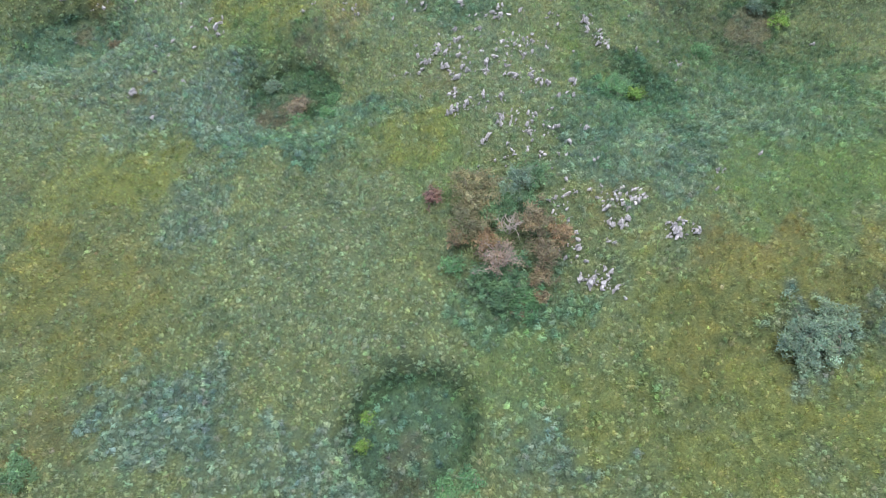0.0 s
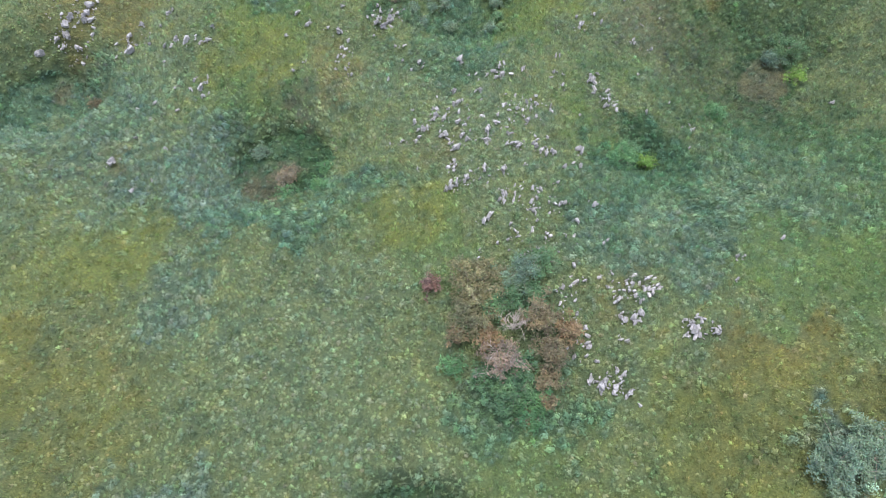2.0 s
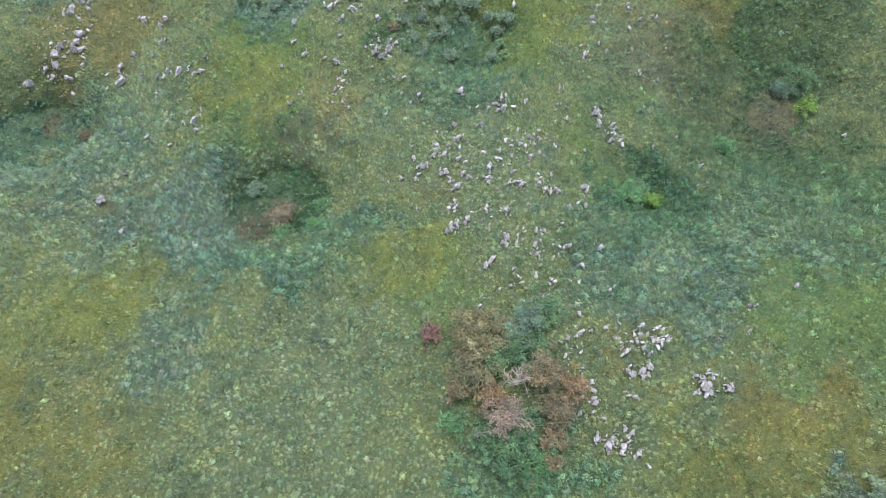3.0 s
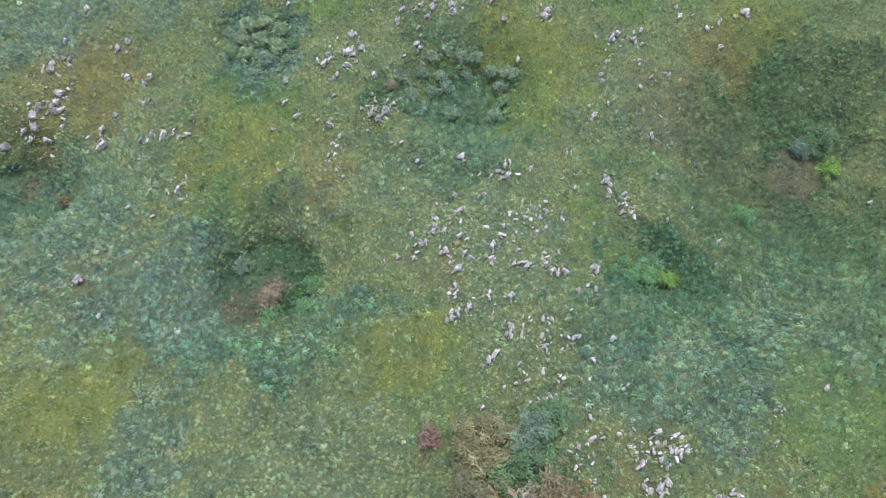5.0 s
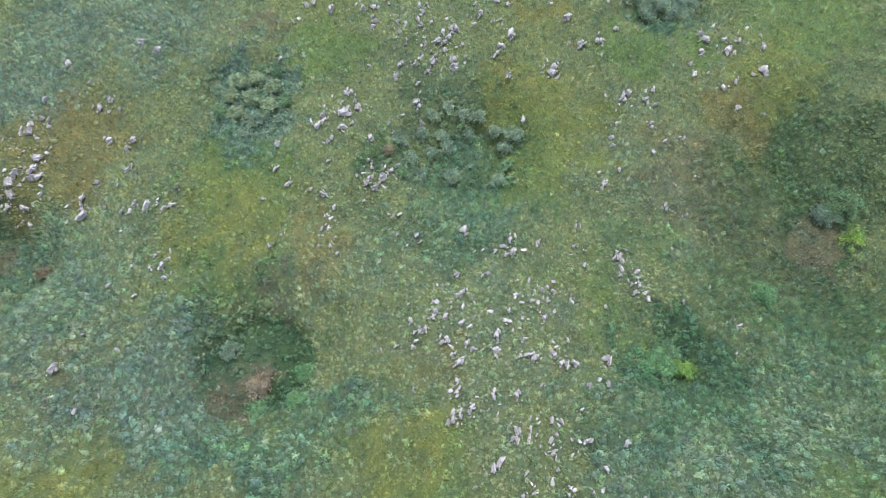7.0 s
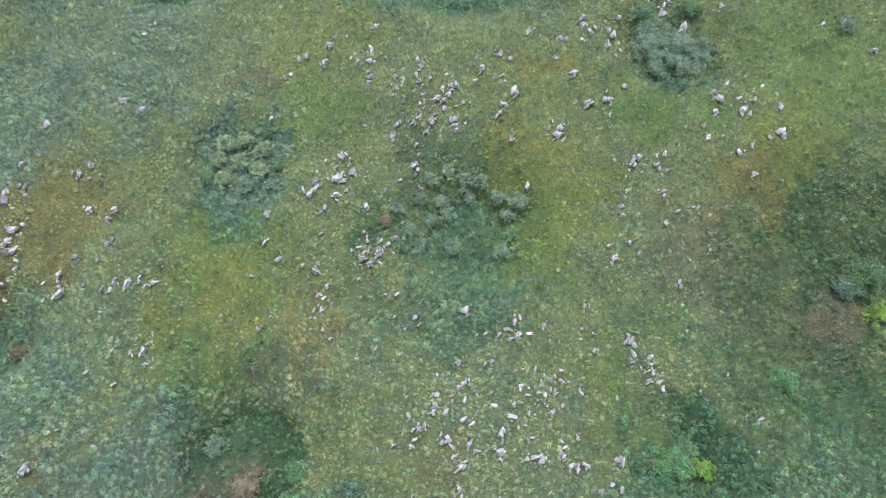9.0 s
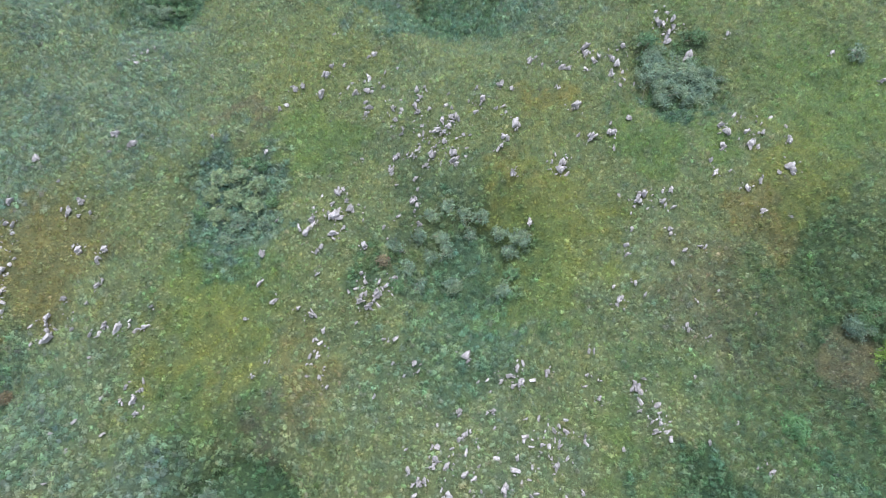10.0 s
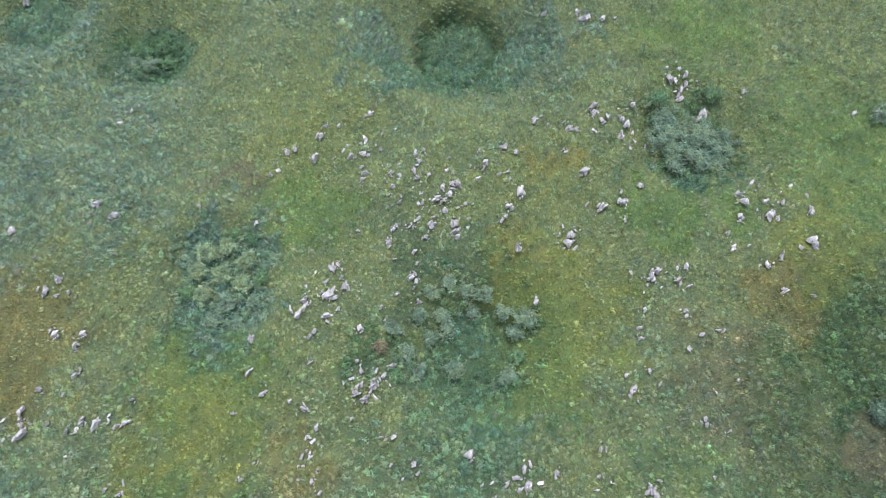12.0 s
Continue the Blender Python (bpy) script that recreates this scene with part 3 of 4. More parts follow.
strew([
    (-15.01, 59.85, 0.61), (-10.51, 59.99, 0.55), (-10.12, 60.44, 0.55), (-6.66, 60.7, 0.71), (-3.55, 60.7, 0.44), (-4.27, 61.17, 0.39), (-9.19, 61.27, 0.44),
    (-4.71, 61.61, 0.44), (-11.58, 61.69, 0.89), (-9.42, 61.76, 0.78), (-12.11, 62.11, 0.56), (-8.42, 62.43, 0.45), (-5.08, 62.6, 0.5), (-11.13, 63.07, 0.68),
    (7.49, 63.15, 0.57), (-8.87, 63.3, 0.67), (-14.42, 63.52, 0.46), (-2.12, 63.62, 0.68), (-9.24, 63.68, 0.96), (-9.84, 63.79, 0.4), (-3.92, 64.01, 0.45),
    (-8.18, 64.45, 0.74), (-2.48, 64.59, 0.46), (-9.57, 64.7, 0.46), (-2.33, 65.15, 0.57), (-8.44, 65.3, 0.46), (-2.58, 65.62, 0.86), (-9.2, 66.23, 0.81),
    (27.61, 66.42, 0.5), (-8.82, 66.49, 0.47), (29.09, 66.81, 0.51), (-2.24, 66.83, 0.47), (23.62, 66.94, 0.8),
], "limestone rocks above the middle sinkhole")
strew([
    (-36.91, 63.02, 0.54), (-37.6, 63.18, 0.54), (-31.37, 63.81, 0.45), (-30.33, 63.93, 0.51), (-32.23, 64.05, 0.78), (-32.95, 64.31, 0.46), (-31.48, 65.16, 0.78),
    (-37.87, 65.32, 0.69), (-33.89, 67.2, 0.4), (-36.89, 69.71, 0.71), (-29.96, 70.13, 0.4), (-28.28, 70.68, 0.46), (-27.95, 70.82, 0.66), (-21, 71.88, 0.51),
    (-29.79, 71.96, 0.74), (-29.46, 82.72, 0.45), (-46.45, 100.5, 0.73),
], "limestone rocks on the northwestern meadow")
strew([
    (-4.11, 67.17, 0.41), (6.2, 67.34, 0.86), (-2.51, 67.91, 0.59), (-4.55, 68.4, 0.41), (1.18, 68.74, 0.59), (-4.67, 68.8, 0.65), (-1.58, 69.06, 0.59),
    (1.08, 69.35, 0.71), (0.94, 69.97, 0.83), (-4.22, 69.97, 0.66), (-0.95, 70.05, 0.84), (5.02, 70.07, 0.47), (-2.59, 70.1, 0.48), (-15.95, 70.29, 0.49),
    (5.24, 70.35, 0.59), (-2.43, 70.59, 0.36), (-0.63, 70.99, 0.54), (5.91, 71.19, 0.6), (-2.17, 71.26, 0.42), (0.16, 71.35, 0.72), (5.56, 71.51, 0.72),
    (-1.21, 71.55, 0.42), (1.27, 71.63, 0.36), (2.54, 71.9, 0.36), (1.96, 71.98, 0.48), (-1.75, 72.35, 0.55), (-3.78, 72.42, 0.55), (0.06, 72.45, 0.61),
    (6.67, 72.66, 1.22), (-0.41, 72.74, 0.86), (0.71, 72.91, 0.61), (-3.68, 73, 0.43), (-4.71, 73.21, 0.37),
], "limestone rocks on the crest")
strew([
    (-7.33, 69.66, 0.36), (-3.22, 70.33, 0.36),
], "limestone rocks on the crest")
strew([
    (0.02, 73.75, 0.56), (1.25, 73.92, 0.87), (0.82, 73.95, 0.62), (-4.46, 74.05, 0.56), (3.03, 74.36, 0.56), (-7.19, 74.81, 0.5), (-2.31, 74.97, 0.63),
    (-15.36, 75.31, 0.58), (-4.66, 75.37, 0.63), (-6.94, 75.41, 0.57), (-2.48, 75.51, 0.63), (3.66, 75.53, 0.5), (-7.35, 75.99, 0.51), (3.79, 76.09, 0.76),
    (-2.05, 76.49, 0.51), (0.58, 76.61, 0.45), (-11.63, 76.78, 0.91), (6.67, 77.2, 0.58), (-6.7, 77.28, 0.45), (-8.25, 77.33, 0.65), (-2.45, 77.44, 0.71),
    (3.34, 77.57, 0.51), (-7.33, 77.6, 0.65), (-14.17, 77.8, 0.66), (5.67, 77.93, 0.65), (-5.68, 77.96, 0.52), (-13.41, 78, 0.66), (-11.47, 79.4, 0.94),
    (-5.52, 79.66, 0.46), (-9.64, 80.7, 0.47), (-10.9, 80.72, 0.54), (-7.25, 81.68, 0.47), (-6.64, 82.22, 0.61),
], "limestone rocks on the northern meadow")
strew([
    (5.92, 74.32, 0.37), (5.09, 74.9, 0.44), (-1.28, 74.98, 0.44), (5.8, 75.15, 0.44), (0.95, 75.27, 0.44), (-14.76, 75.72, 0.39), (2.53, 75.9, 0.38),
    (-1.68, 77.78, 0.39), (-7.49, 78.71, 0.39), (-4.35, 80.16, 0.33), (-10.87, 85.05, 0.43),
], "limestone rocks on the northern meadow")
strew([
    (30.43, 67.04, 0.71), (24.93, 67.07, 0.37), (30.08, 67.46, 0.97), (10.25, 67.82, 0.82), (10.82, 68.04, 0.59), (23.52, 68.27, 0.5), (10.55, 68.42, 0.77),
    (9.76, 68.69, 0.47), (27.97, 69.64, 0.58), (24.81, 69.77, 0.76), (27.35, 69.82, 0.91), (15.39, 69.84, 0.49), (30.8, 70.22, 0.6), (28.63, 70.97, 0.53),
    (13.44, 71.05, 1.1), (25.28, 71.07, 0.84), (27.13, 71.1, 0.59), (12.41, 71.52, 0.49), (15.03, 71.53, 0.62), (15.45, 71.54, 0.74), (24.98, 71.9, 0.65),
    (15.36, 72.51, 0.5), (27.07, 72.77, 0.4), (17.08, 73.05, 0.63), (12.3, 74.56, 1.07),
], "limestone rocks on the northeastern meadow")
strew([
    (40.93, 76.44, 0.75), (18.51, 77.9, 0.47), (16.31, 78.75, 0.87), (12.25, 79.32, 0.6), (11.74, 79.65, 0.8), (16.88, 79.82, 0.81), (37.22, 79.97, 0.6),
    (39.18, 79.98, 0.61), (14.68, 80.26, 0.67), (11.28, 80.49, 0.47), (9.91, 80.49, 0.47), (23.85, 80.62, 0.71), (15.21, 80.62, 0.54), (16.55, 80.63, 0.68),
    (8.67, 81, 0.81), (24.15, 81.07, 0.93), (14.03, 81.27, 0.68), (13.98, 81.82, 0.96), (17.73, 82.04, 0.63), (19.6, 82.44, 0.7), (28.02, 82.88, 0.51),
    (22.54, 83.02, 0.65), (22.7, 83.91, 1.01), (23.22, 84.54, 0.66), (22.14, 84.82, 0.65), (21.5, 84.85, 0.87), (23.18, 85.17, 0.73), (14.1, 92.27, 0.69),
    (16.06, 92.31, 0.69), (17.24, 92.32, 0.49), (14.68, 92.54, 0.9), (13.63, 93.25, 0.63), (10.64, 94.13, 0.56),
], "limestone rocks round the northeastern hollow")
strew([
    (11.1, 76.98, 0.39), (10.92, 77.38, 0.39), (17.01, 77.42, 0.46), (9.34, 81.56, 0.41),
], "limestone rocks round the northeastern hollow")


def rubble(x, y, rx, ry, count):
    """Broken limestone strewn over an oval."""
    rng = random.Random(int(x * 31 + y * 17))
    for k in range(count):
        a, r = rng.uniform(0, 6.28), math.sqrt(rng.random())
        fx, fy = x + rx * r * math.cos(a), y + ry * r * math.sin(a)
        turn = Euler((rng.uniform(-0.5, 0.5), rng.uniform(-0.5, 0.5), rng.gauss(1.0, 0.7)))
        if k % 5 == 0:
            # Bedrock that shows through as low slabs.
            c = rng.uniform(0.18, 0.38)
            size, up = (c * 1.5, c * 1.2, c * 1.1), 0.02
        else:
            c = 0.07 + 0.15 * rng.random() ** 2
            size, up = (c * 1.6, c * 1.2, c * 1.3), 0.12
        CHIPS.append((rng.choice(SHARDS), Matrix.LocRotScale((fx, fy, float(ground_at(fx, fy)) + up), turn, size)))
        if c > 0.12:
            ROCK_SPOTS.append((fx, fy, c * 1.6))


rubble(14.21, 25.42, 2.11, 1.18, 46)
rubble(13.78, 22.96, 1.20, 0.56, 18)
rubble(17.78, 21.86, 1.29, 0.87, 18)
rubble(11.72, 18.30, 1.59, 0.88, 20)
rubble(9.65, 23.14, 1.06, 3.63, 26)
rubble(7.65, 33.44, 2.79, 2.68, 40)
rubble(2.18, 35.98, 2.35, 1.65, 22)
rubble(3.37, 42.51, 5.64, 3.18, 44)
rubble(7.80, 29.79, 3.14, 1.50, 22)
rubble(-0.15, 72.00, 3.25, 4.16, 44)
rubble(-6.72, 76.48, 3.43, 3.09, 24)
rubble(-2.32, 75.68, 3.38, 2.25, 20)
rubble(27.53, 70.60, 3.78, 2.89, 24)
rubble(-9.14, 64.25, 2.79, 2.43, 22)
rubble(-5.97, 56.12, 1.86, 1.54, 24)
rubble(17.57, 64.69, 2.61, 1.64, 16)
rubble(4.99, 49.29, 2.67, 1.17, 14)
rubble(7.98, 44.66, 2.60, 1.79, 20)
rubble(15.51, 46.65, 1.61, 2.24, 16)
rubble(-31.62, 54.03, 2.19, 2.45, 14)
rubble(-26.07, 53.68, 2.06, 0.94, 10)
rubble(-23.35, 48.10, 1.24, 1.71, 12)
rubble(16.02, 80.13, 2.72, 2.64, 18)
rubble(22.53, 84.26, 1.94, 3.03, 14)
rubble(10.55, 68.38, 1.31, 1.19, 10)
rubble(-38.02, 58.34, 2.60, 5.50, 90)
rubble(-9.86, 50.63, 1.36, 1.95, 12)
rubble(-29.70, 82.52, 2.00, 1.58, 14)

verts, faces, base = [], [], 0
for me, m in CHIPS:
    co = np.array([v.co for v in me.vertices])
    m = np.array(m)
    verts.append(co @ m[:3, :3].T + m[:3, 3])
    faces.append(np.array([p.vertices for p in me.polygons]) + base)
    base += len(co)
stones = new("limestone_stones", mesh_of("limestone_stones", np.concatenate(verts), np.concatenate(faces), LIMESTONE))
tagged(stones, "small pale limestone stones strewn in the turf", "stones", kind="stuff")

# ---- low plants ----
def unit(v):
    return v / np.linalg.norm(v)


def tuft_shape(seed, blades=13):
    """A grass tuft of leaning blades, about 1 across."""
    rng = np.random.default_rng(seed)
    verts, normals = [], []
    for k in range(blades):
        a = rng.uniform(0, 2 * np.pi)
        d, side = np.array([np.cos(a), np.sin(a), 0]), np.array([-np.sin(a), np.cos(a), 0])
        base = d * rng.uniform(0, 0.4) + side * rng.uniform(-0.2, 0.2)
        w = rng.uniform(0.05, 0.08)
        tip = base + d * rng.uniform(0.05, 0.35) + side * rng.normal(0, 0.12) + np.array([0, 0, rng.uniform(0.45, 0.95)])
        verts += [base + side * w, base - side * w, tip]
        normals += [unit(np.array([0, 0, 1.0]) + 0.5 * d + rng.normal(0, 0.25, 3))] * 3
    return np.array(verts), np.arange(3 * blades).reshape(-1, 3), np.repeat(np.exp(rng.normal(0, 0.16, blades)), 3), np.array(normals)


def herb_shape(seed, leaves=48):
    """A rounded herb about 1 across: small leaves that overlap over an uneven dome, with a twiggy heart under them."""
    rng = np.random.default_rng(seed)
    lump = rng.uniform(0, 2 * np.pi, 4)

    def skin(a, up):
        flat = np.sqrt(max(0.0, 1 - up * up))
        r = 0.4 * (1 + 0.2 * np.sin(2 * a + lump[0]) * flat + 0.22 * np.sin(3 * a + lump[1]) * flat + 0.14 * np.sin(5 * a + lump[2]) + 0.1 * np.sin(6 * up + lump[3]))
        return np.array([flat * np.cos(a), flat * np.sin(a), up * 1.05]) * r

    verts = [skin(k * np.pi / 3, -0.1) * 0.8 for k in range(6)] + [skin(0, 1.0) * 0.8]
    faces = [(k, (k + 1) % 6, 6) for k in range(6)]
    normals = [unit(v + np.array([0, 0, 0.1])) for v in verts]
    tones = [1.0] * len(verts)
    for k in range(leaves):
        a, up = rng.uniform(0, 2 * np.pi), rng.uniform(-0.05, 1.0)
        c = skin(a, up) * rng.uniform(0.8, 1.05)
        out = unit(unit(c) + rng.normal(0, 0.4, 3))
        side = unit(np.cross(out, rng.normal(0, 1, 3)))
        d = np.cross(out, side) + rng.uniform(-0.1, 0.5) * out
        i = len(verts)
        ln, w = rng.uniform(0.08, 0.15), rng.uniform(0.04, 0.07)
        verts += [c - side * w - d * ln * 0.4, c + side * w - d * ln * 0.4, c + d * ln]
        if np.dot(np.cross(side, d), out) < 0:
            verts[i], verts[i + 1] = verts[i + 1], verts[i]
        normals += [unit(unit(c) + 0.35 * rng.normal(0, 1, 3))] * 3
        tones += [np.exp(rng.normal(0, 0.12))] * 3
        faces.append((i, i + 1, i + 2))
    return np.array(verts), np.array(faces), np.array(tones), np.array(normals)


def scatter(name, x, y, size, tall, tint, shapes, mat, label, category, seed):
    """All plants of one kind as one object."""
    rng = np.random.default_rng(seed)
    z = ground_at(x, y) - 0.03
    # Plants lean downhill and with the wind.
    lx = -0.5 * (height(x + 0.6, y) - height(x - 0.6, y)) / 1.2 + 0.22 * wave(x, y, 9, 21)
    ly = -0.5 * (height(x, y + 0.6) - height(x, y - 0.6)) / 1.2 + 0.22 * wave(x, y, 9, 22)
    pick = rng.integers(0, len(shapes), len(x))
    turn = rng.uniform(0, 2 * np.pi, len(x))
    allv, allf, allt, alln, base = [], [], [], [], 0
    for k, (sv, sf, tone, sn) in enumerate(shapes):
        m = np.nonzero(pick == k)[0]
        c, s = np.cos(turn[m])[:, None], np.sin(turn[m])[:, None]
        vx = (c * sv[:, 0] - s * sv[:, 1]) * size[m, None] + x[m, None] + lx[m, None] * sv[:, 2] * tall[m, None]
        vy = (s * sv[:, 0] + c * sv[:, 1]) * size[m, None] + y[m, None] + ly[m, None] * sv[:, 2] * tall[m, None]
        vz = sv[:, 2] * tall[m, None] + z[m, None]
        allv.append(np.stack([vx, vy, vz], -1).reshape(-1, 3))
        allf.append((sf[None] + (np.arange(len(m)) * len(sv))[:, None, None]).reshape(-1, 3) + base)
        allt.append((tint[m][:, None] * tone[None, :, None]).reshape(-1, 3))
        alln.append(np.stack([c * sn[:, 0] - s * sn[:, 1], s * sn[:, 0] + c * sn[:, 1], np.repeat(sn[None, :, 2], len(m), 0)], -1).reshape(-1, 3))
        base += len(m) * len(sv)
    ob = new(name, mesh_of(name, np.concatenate(allv), np.concatenate(allf), mat, np.concatenate(allt), False, np.concatenate(alln)))
    return tagged(ob, label, category, kind="stuff")


def sites(step, rng):
    """Places on a loose grid over the ground under the flight, clear of rocks, with their stands drawn by cover."""
    x, y = np.meshgrid(np.arange(-50, 50, step), np.arange(-2, 102, step))
    x, y = (x + rng.uniform(-0.5, 0.5, x.shape) * step).ravel(), (y + rng.uniform(-0.5, 0.5, y.shape) * step).ravel()
    keep = np.abs(x) < 35 + np.clip(y, 0, 60) * 0.25
    for rx, ry, size in ROCK_SPOTS:
        keep &= np.hypot(x - rx, y - ry) > 0.38 * size
    x, y = x[keep], y[keep]
    share = cover(x, y)
    kind = (np.cumsum(share, 0) < rng.uniform(0, 1, len(x))).sum(0).clip(0, len(PALETTE) - 1)
    return x, y, share, kind


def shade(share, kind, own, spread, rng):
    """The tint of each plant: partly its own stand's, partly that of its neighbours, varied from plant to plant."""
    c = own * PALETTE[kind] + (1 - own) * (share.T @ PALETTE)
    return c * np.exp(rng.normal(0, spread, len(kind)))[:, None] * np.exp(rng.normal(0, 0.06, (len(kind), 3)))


TUFTS, SPRIGS = [tuft_shape(s) for s in range(20, 28)], [tuft_shape(s, 5) for s in range(60, 68)]
HERBS, CLUMPS = [herb_shape(s) for s in range(40, 50)], [herb_shape(s, 18) for s in range(70, 80)]

# By stand: meadow, yellow, rust, grey herbs, lush, dark, green, pale, dry.
rng = np.random.default_rng(5)
x, y, share, kind = sites(0.48, rng)
keep = rng.uniform(0, 1, len(x)) < np.array([0.9, 0.7, 0.7, 0.6, 0.6, 0.6, 0.8, 0.8, 0.8])[kind]
x, y, share, kind = x[keep], y[keep], share[:, keep], kind[keep]
size = rng.uniform(0.3, 0.55, len(x)) * np.array([1.0, 0.9, 0.9, 1.0, 1.1, 1.0, 0.9, 1.0, 0.8])[kind]
scatter("meadow_grass", x, y, size, size * 0.9, 1.35 * shade(share, kind, 0.3, 0.18, rng), TUFTS, BLADES, "green and yellow meadow grass tufts", "grass", 6)

x, y, share, kind = sites(0.41, rng)
chance = np.array([0.16, 0.02, 0.03, 1.0, 1.0, 0.8, 0.08, 0.35, 0.15])[kind] + 0.15 * wave(x, y, 4.0, 11)
# The grassy floors of the first four sinkholes stay nearly free of herbs.
for px, py, floor, rim, depth, steep in SINKHOLES[:4]:
    chance = np.where(np.hypot(x - px, y - py) < floor, 0.35, chance)
keep = rng.uniform(0, 1, len(x)) < chance
x, y, share, kind = x[keep], y[keep], share[:, keep], kind[keep]
size = rng.uniform(0.45, 0.92, len(x)) * np.array([0.75, 0.65, 0.65, 1.0, 1.05, 1.0, 0.8, 0.85, 0.6])[kind]
scatter("meadow_herbs", x, y, size, size * 1.05, 1.34 * shade(share, kind, 0.22, 0.21, rng), HERBS, LEAVES, "grey-green rounded leafy herbs covering slopes and hollows", "herbs", 7)

x, y, share, kind = sites(0.39, rng)
keep = rng.uniform(0, 1, len(x)) < np.array([0.9, 0.45, 0.45, 0.1, 0.1, 0.25, 0.6, 0.85, 0.5])[kind] + 0.2 * wave(x, y, 3.0, 12)
x, y, share, kind = x[keep], y[keep], share[:, keep], kind[keep]
size = rng.uniform(0.33, 0.66, len(x)) * np.array([1.0, 0.75, 0.75, 1.0, 1.0, 1.0, 0.85, 1.05, 0.8])[kind]
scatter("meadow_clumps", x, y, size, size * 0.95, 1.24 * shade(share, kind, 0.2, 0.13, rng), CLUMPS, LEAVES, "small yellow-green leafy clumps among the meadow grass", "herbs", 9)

x, y, share, kind = sites(0.3, rng)
keep = rng.uniform(0, 1, len(x)) < 1.2 * (share[1] + share[2] + share[6] + share[8]) + 0.15 * share[0]
x, y, share, kind = x[keep], y[keep], share[:, keep], kind[keep]
size = rng.uniform(0.25, 0.42, len(x))
scatter("short_grass", x, y, size, size * 0.8, 1.35 * shade(share, kind, 0.15, 0.17, rng), SPRIGS, BLADES, "short yellow-green grass between the taller plants", "grass", 8)


# ---- shrubs ----
LEAF_COLOURS = {
    "olive": (0.156, 0.150, 0.093), "bluegreen": (0.130, 0.192, 0.146), "darkgreen": (0.090, 0.165, 0.092), "brown": (0.162, 0.138, 0.095),
    "orange": (0.222, 0.160, 0.102), "dead": (0.196, 0.156, 0.136), "red": (0.200, 0.125, 0.115), "lush": (0.085, 0.180, 0.092),
    "lime": (0.125, 0.220, 0.058), "straw": (0.175, 0.152, 0.120), "paleleaf": (0.170, 0.232, 0.146), "greyleaf": (0.138, 0.200, 0.150), "snag": (0, 0, 0),
}
SHRUB_LABELS = {
    "olive": "olive-brown leafy shrub in a thicket", "bluegreen": "blue-green leafy shrub among grass", "darkgreen": "dark green leafy shrub",
    "brown": "brown withering shrub among rocks", "orange": "orange-brown withering shrub in a thicket", "dead": "nearly bare pinkish-brown dead shrub",
    "red": "small dark red shrub standing alone in grass", "lush": "low bright green leafy bush", "lime": "yellow-green leafy bush in a hollow",
    "straw": "low straw-coloured dry bush on a sinkhole floor", "paleleaf": "rounded pale green bush in a sinkhole", "greyleaf": "grey-green leafy shrub in a hollow",
    "snag": "bleached bare dead shrub with forked branches",
}


def limb(verts, faces, a, b, ra, rb, bend, rng):
    """A tapered, slightly bent five-sided branch from a to b."""
    a, b = np.array(a), np.array(b)
    d = (b - a) / max(np.linalg.norm(b - a), 1e-6)
    s = np.cross(d, (0.31, 0.52, 0.79))
    s /= np.linalg.norm(s)
    t = np.cross(d, s)
    off = s * rng.normal(0, bend) + t * rng.normal(0, bend)
    i = len(verts)
    for u in (0, 0.35, 0.7, 1.0):
        c, r = a + (b - a) * u + off * np.sin(np.pi * u), ra + (rb - ra) * u
        verts.extend(c + r * (np.cos(k * 1.2566) * s + np.sin(k * 1.2566) * t) for k in range(5))
    for j in range(3):
        for k in range(5):
            p, q = i + 5 * j + k, i + 5 * j + (k + 1) % 5
            faces += [(p, q, q + 5), (p, q + 5, p + 5)]
    return a + (b - a) * 0.7 + off * 0.8


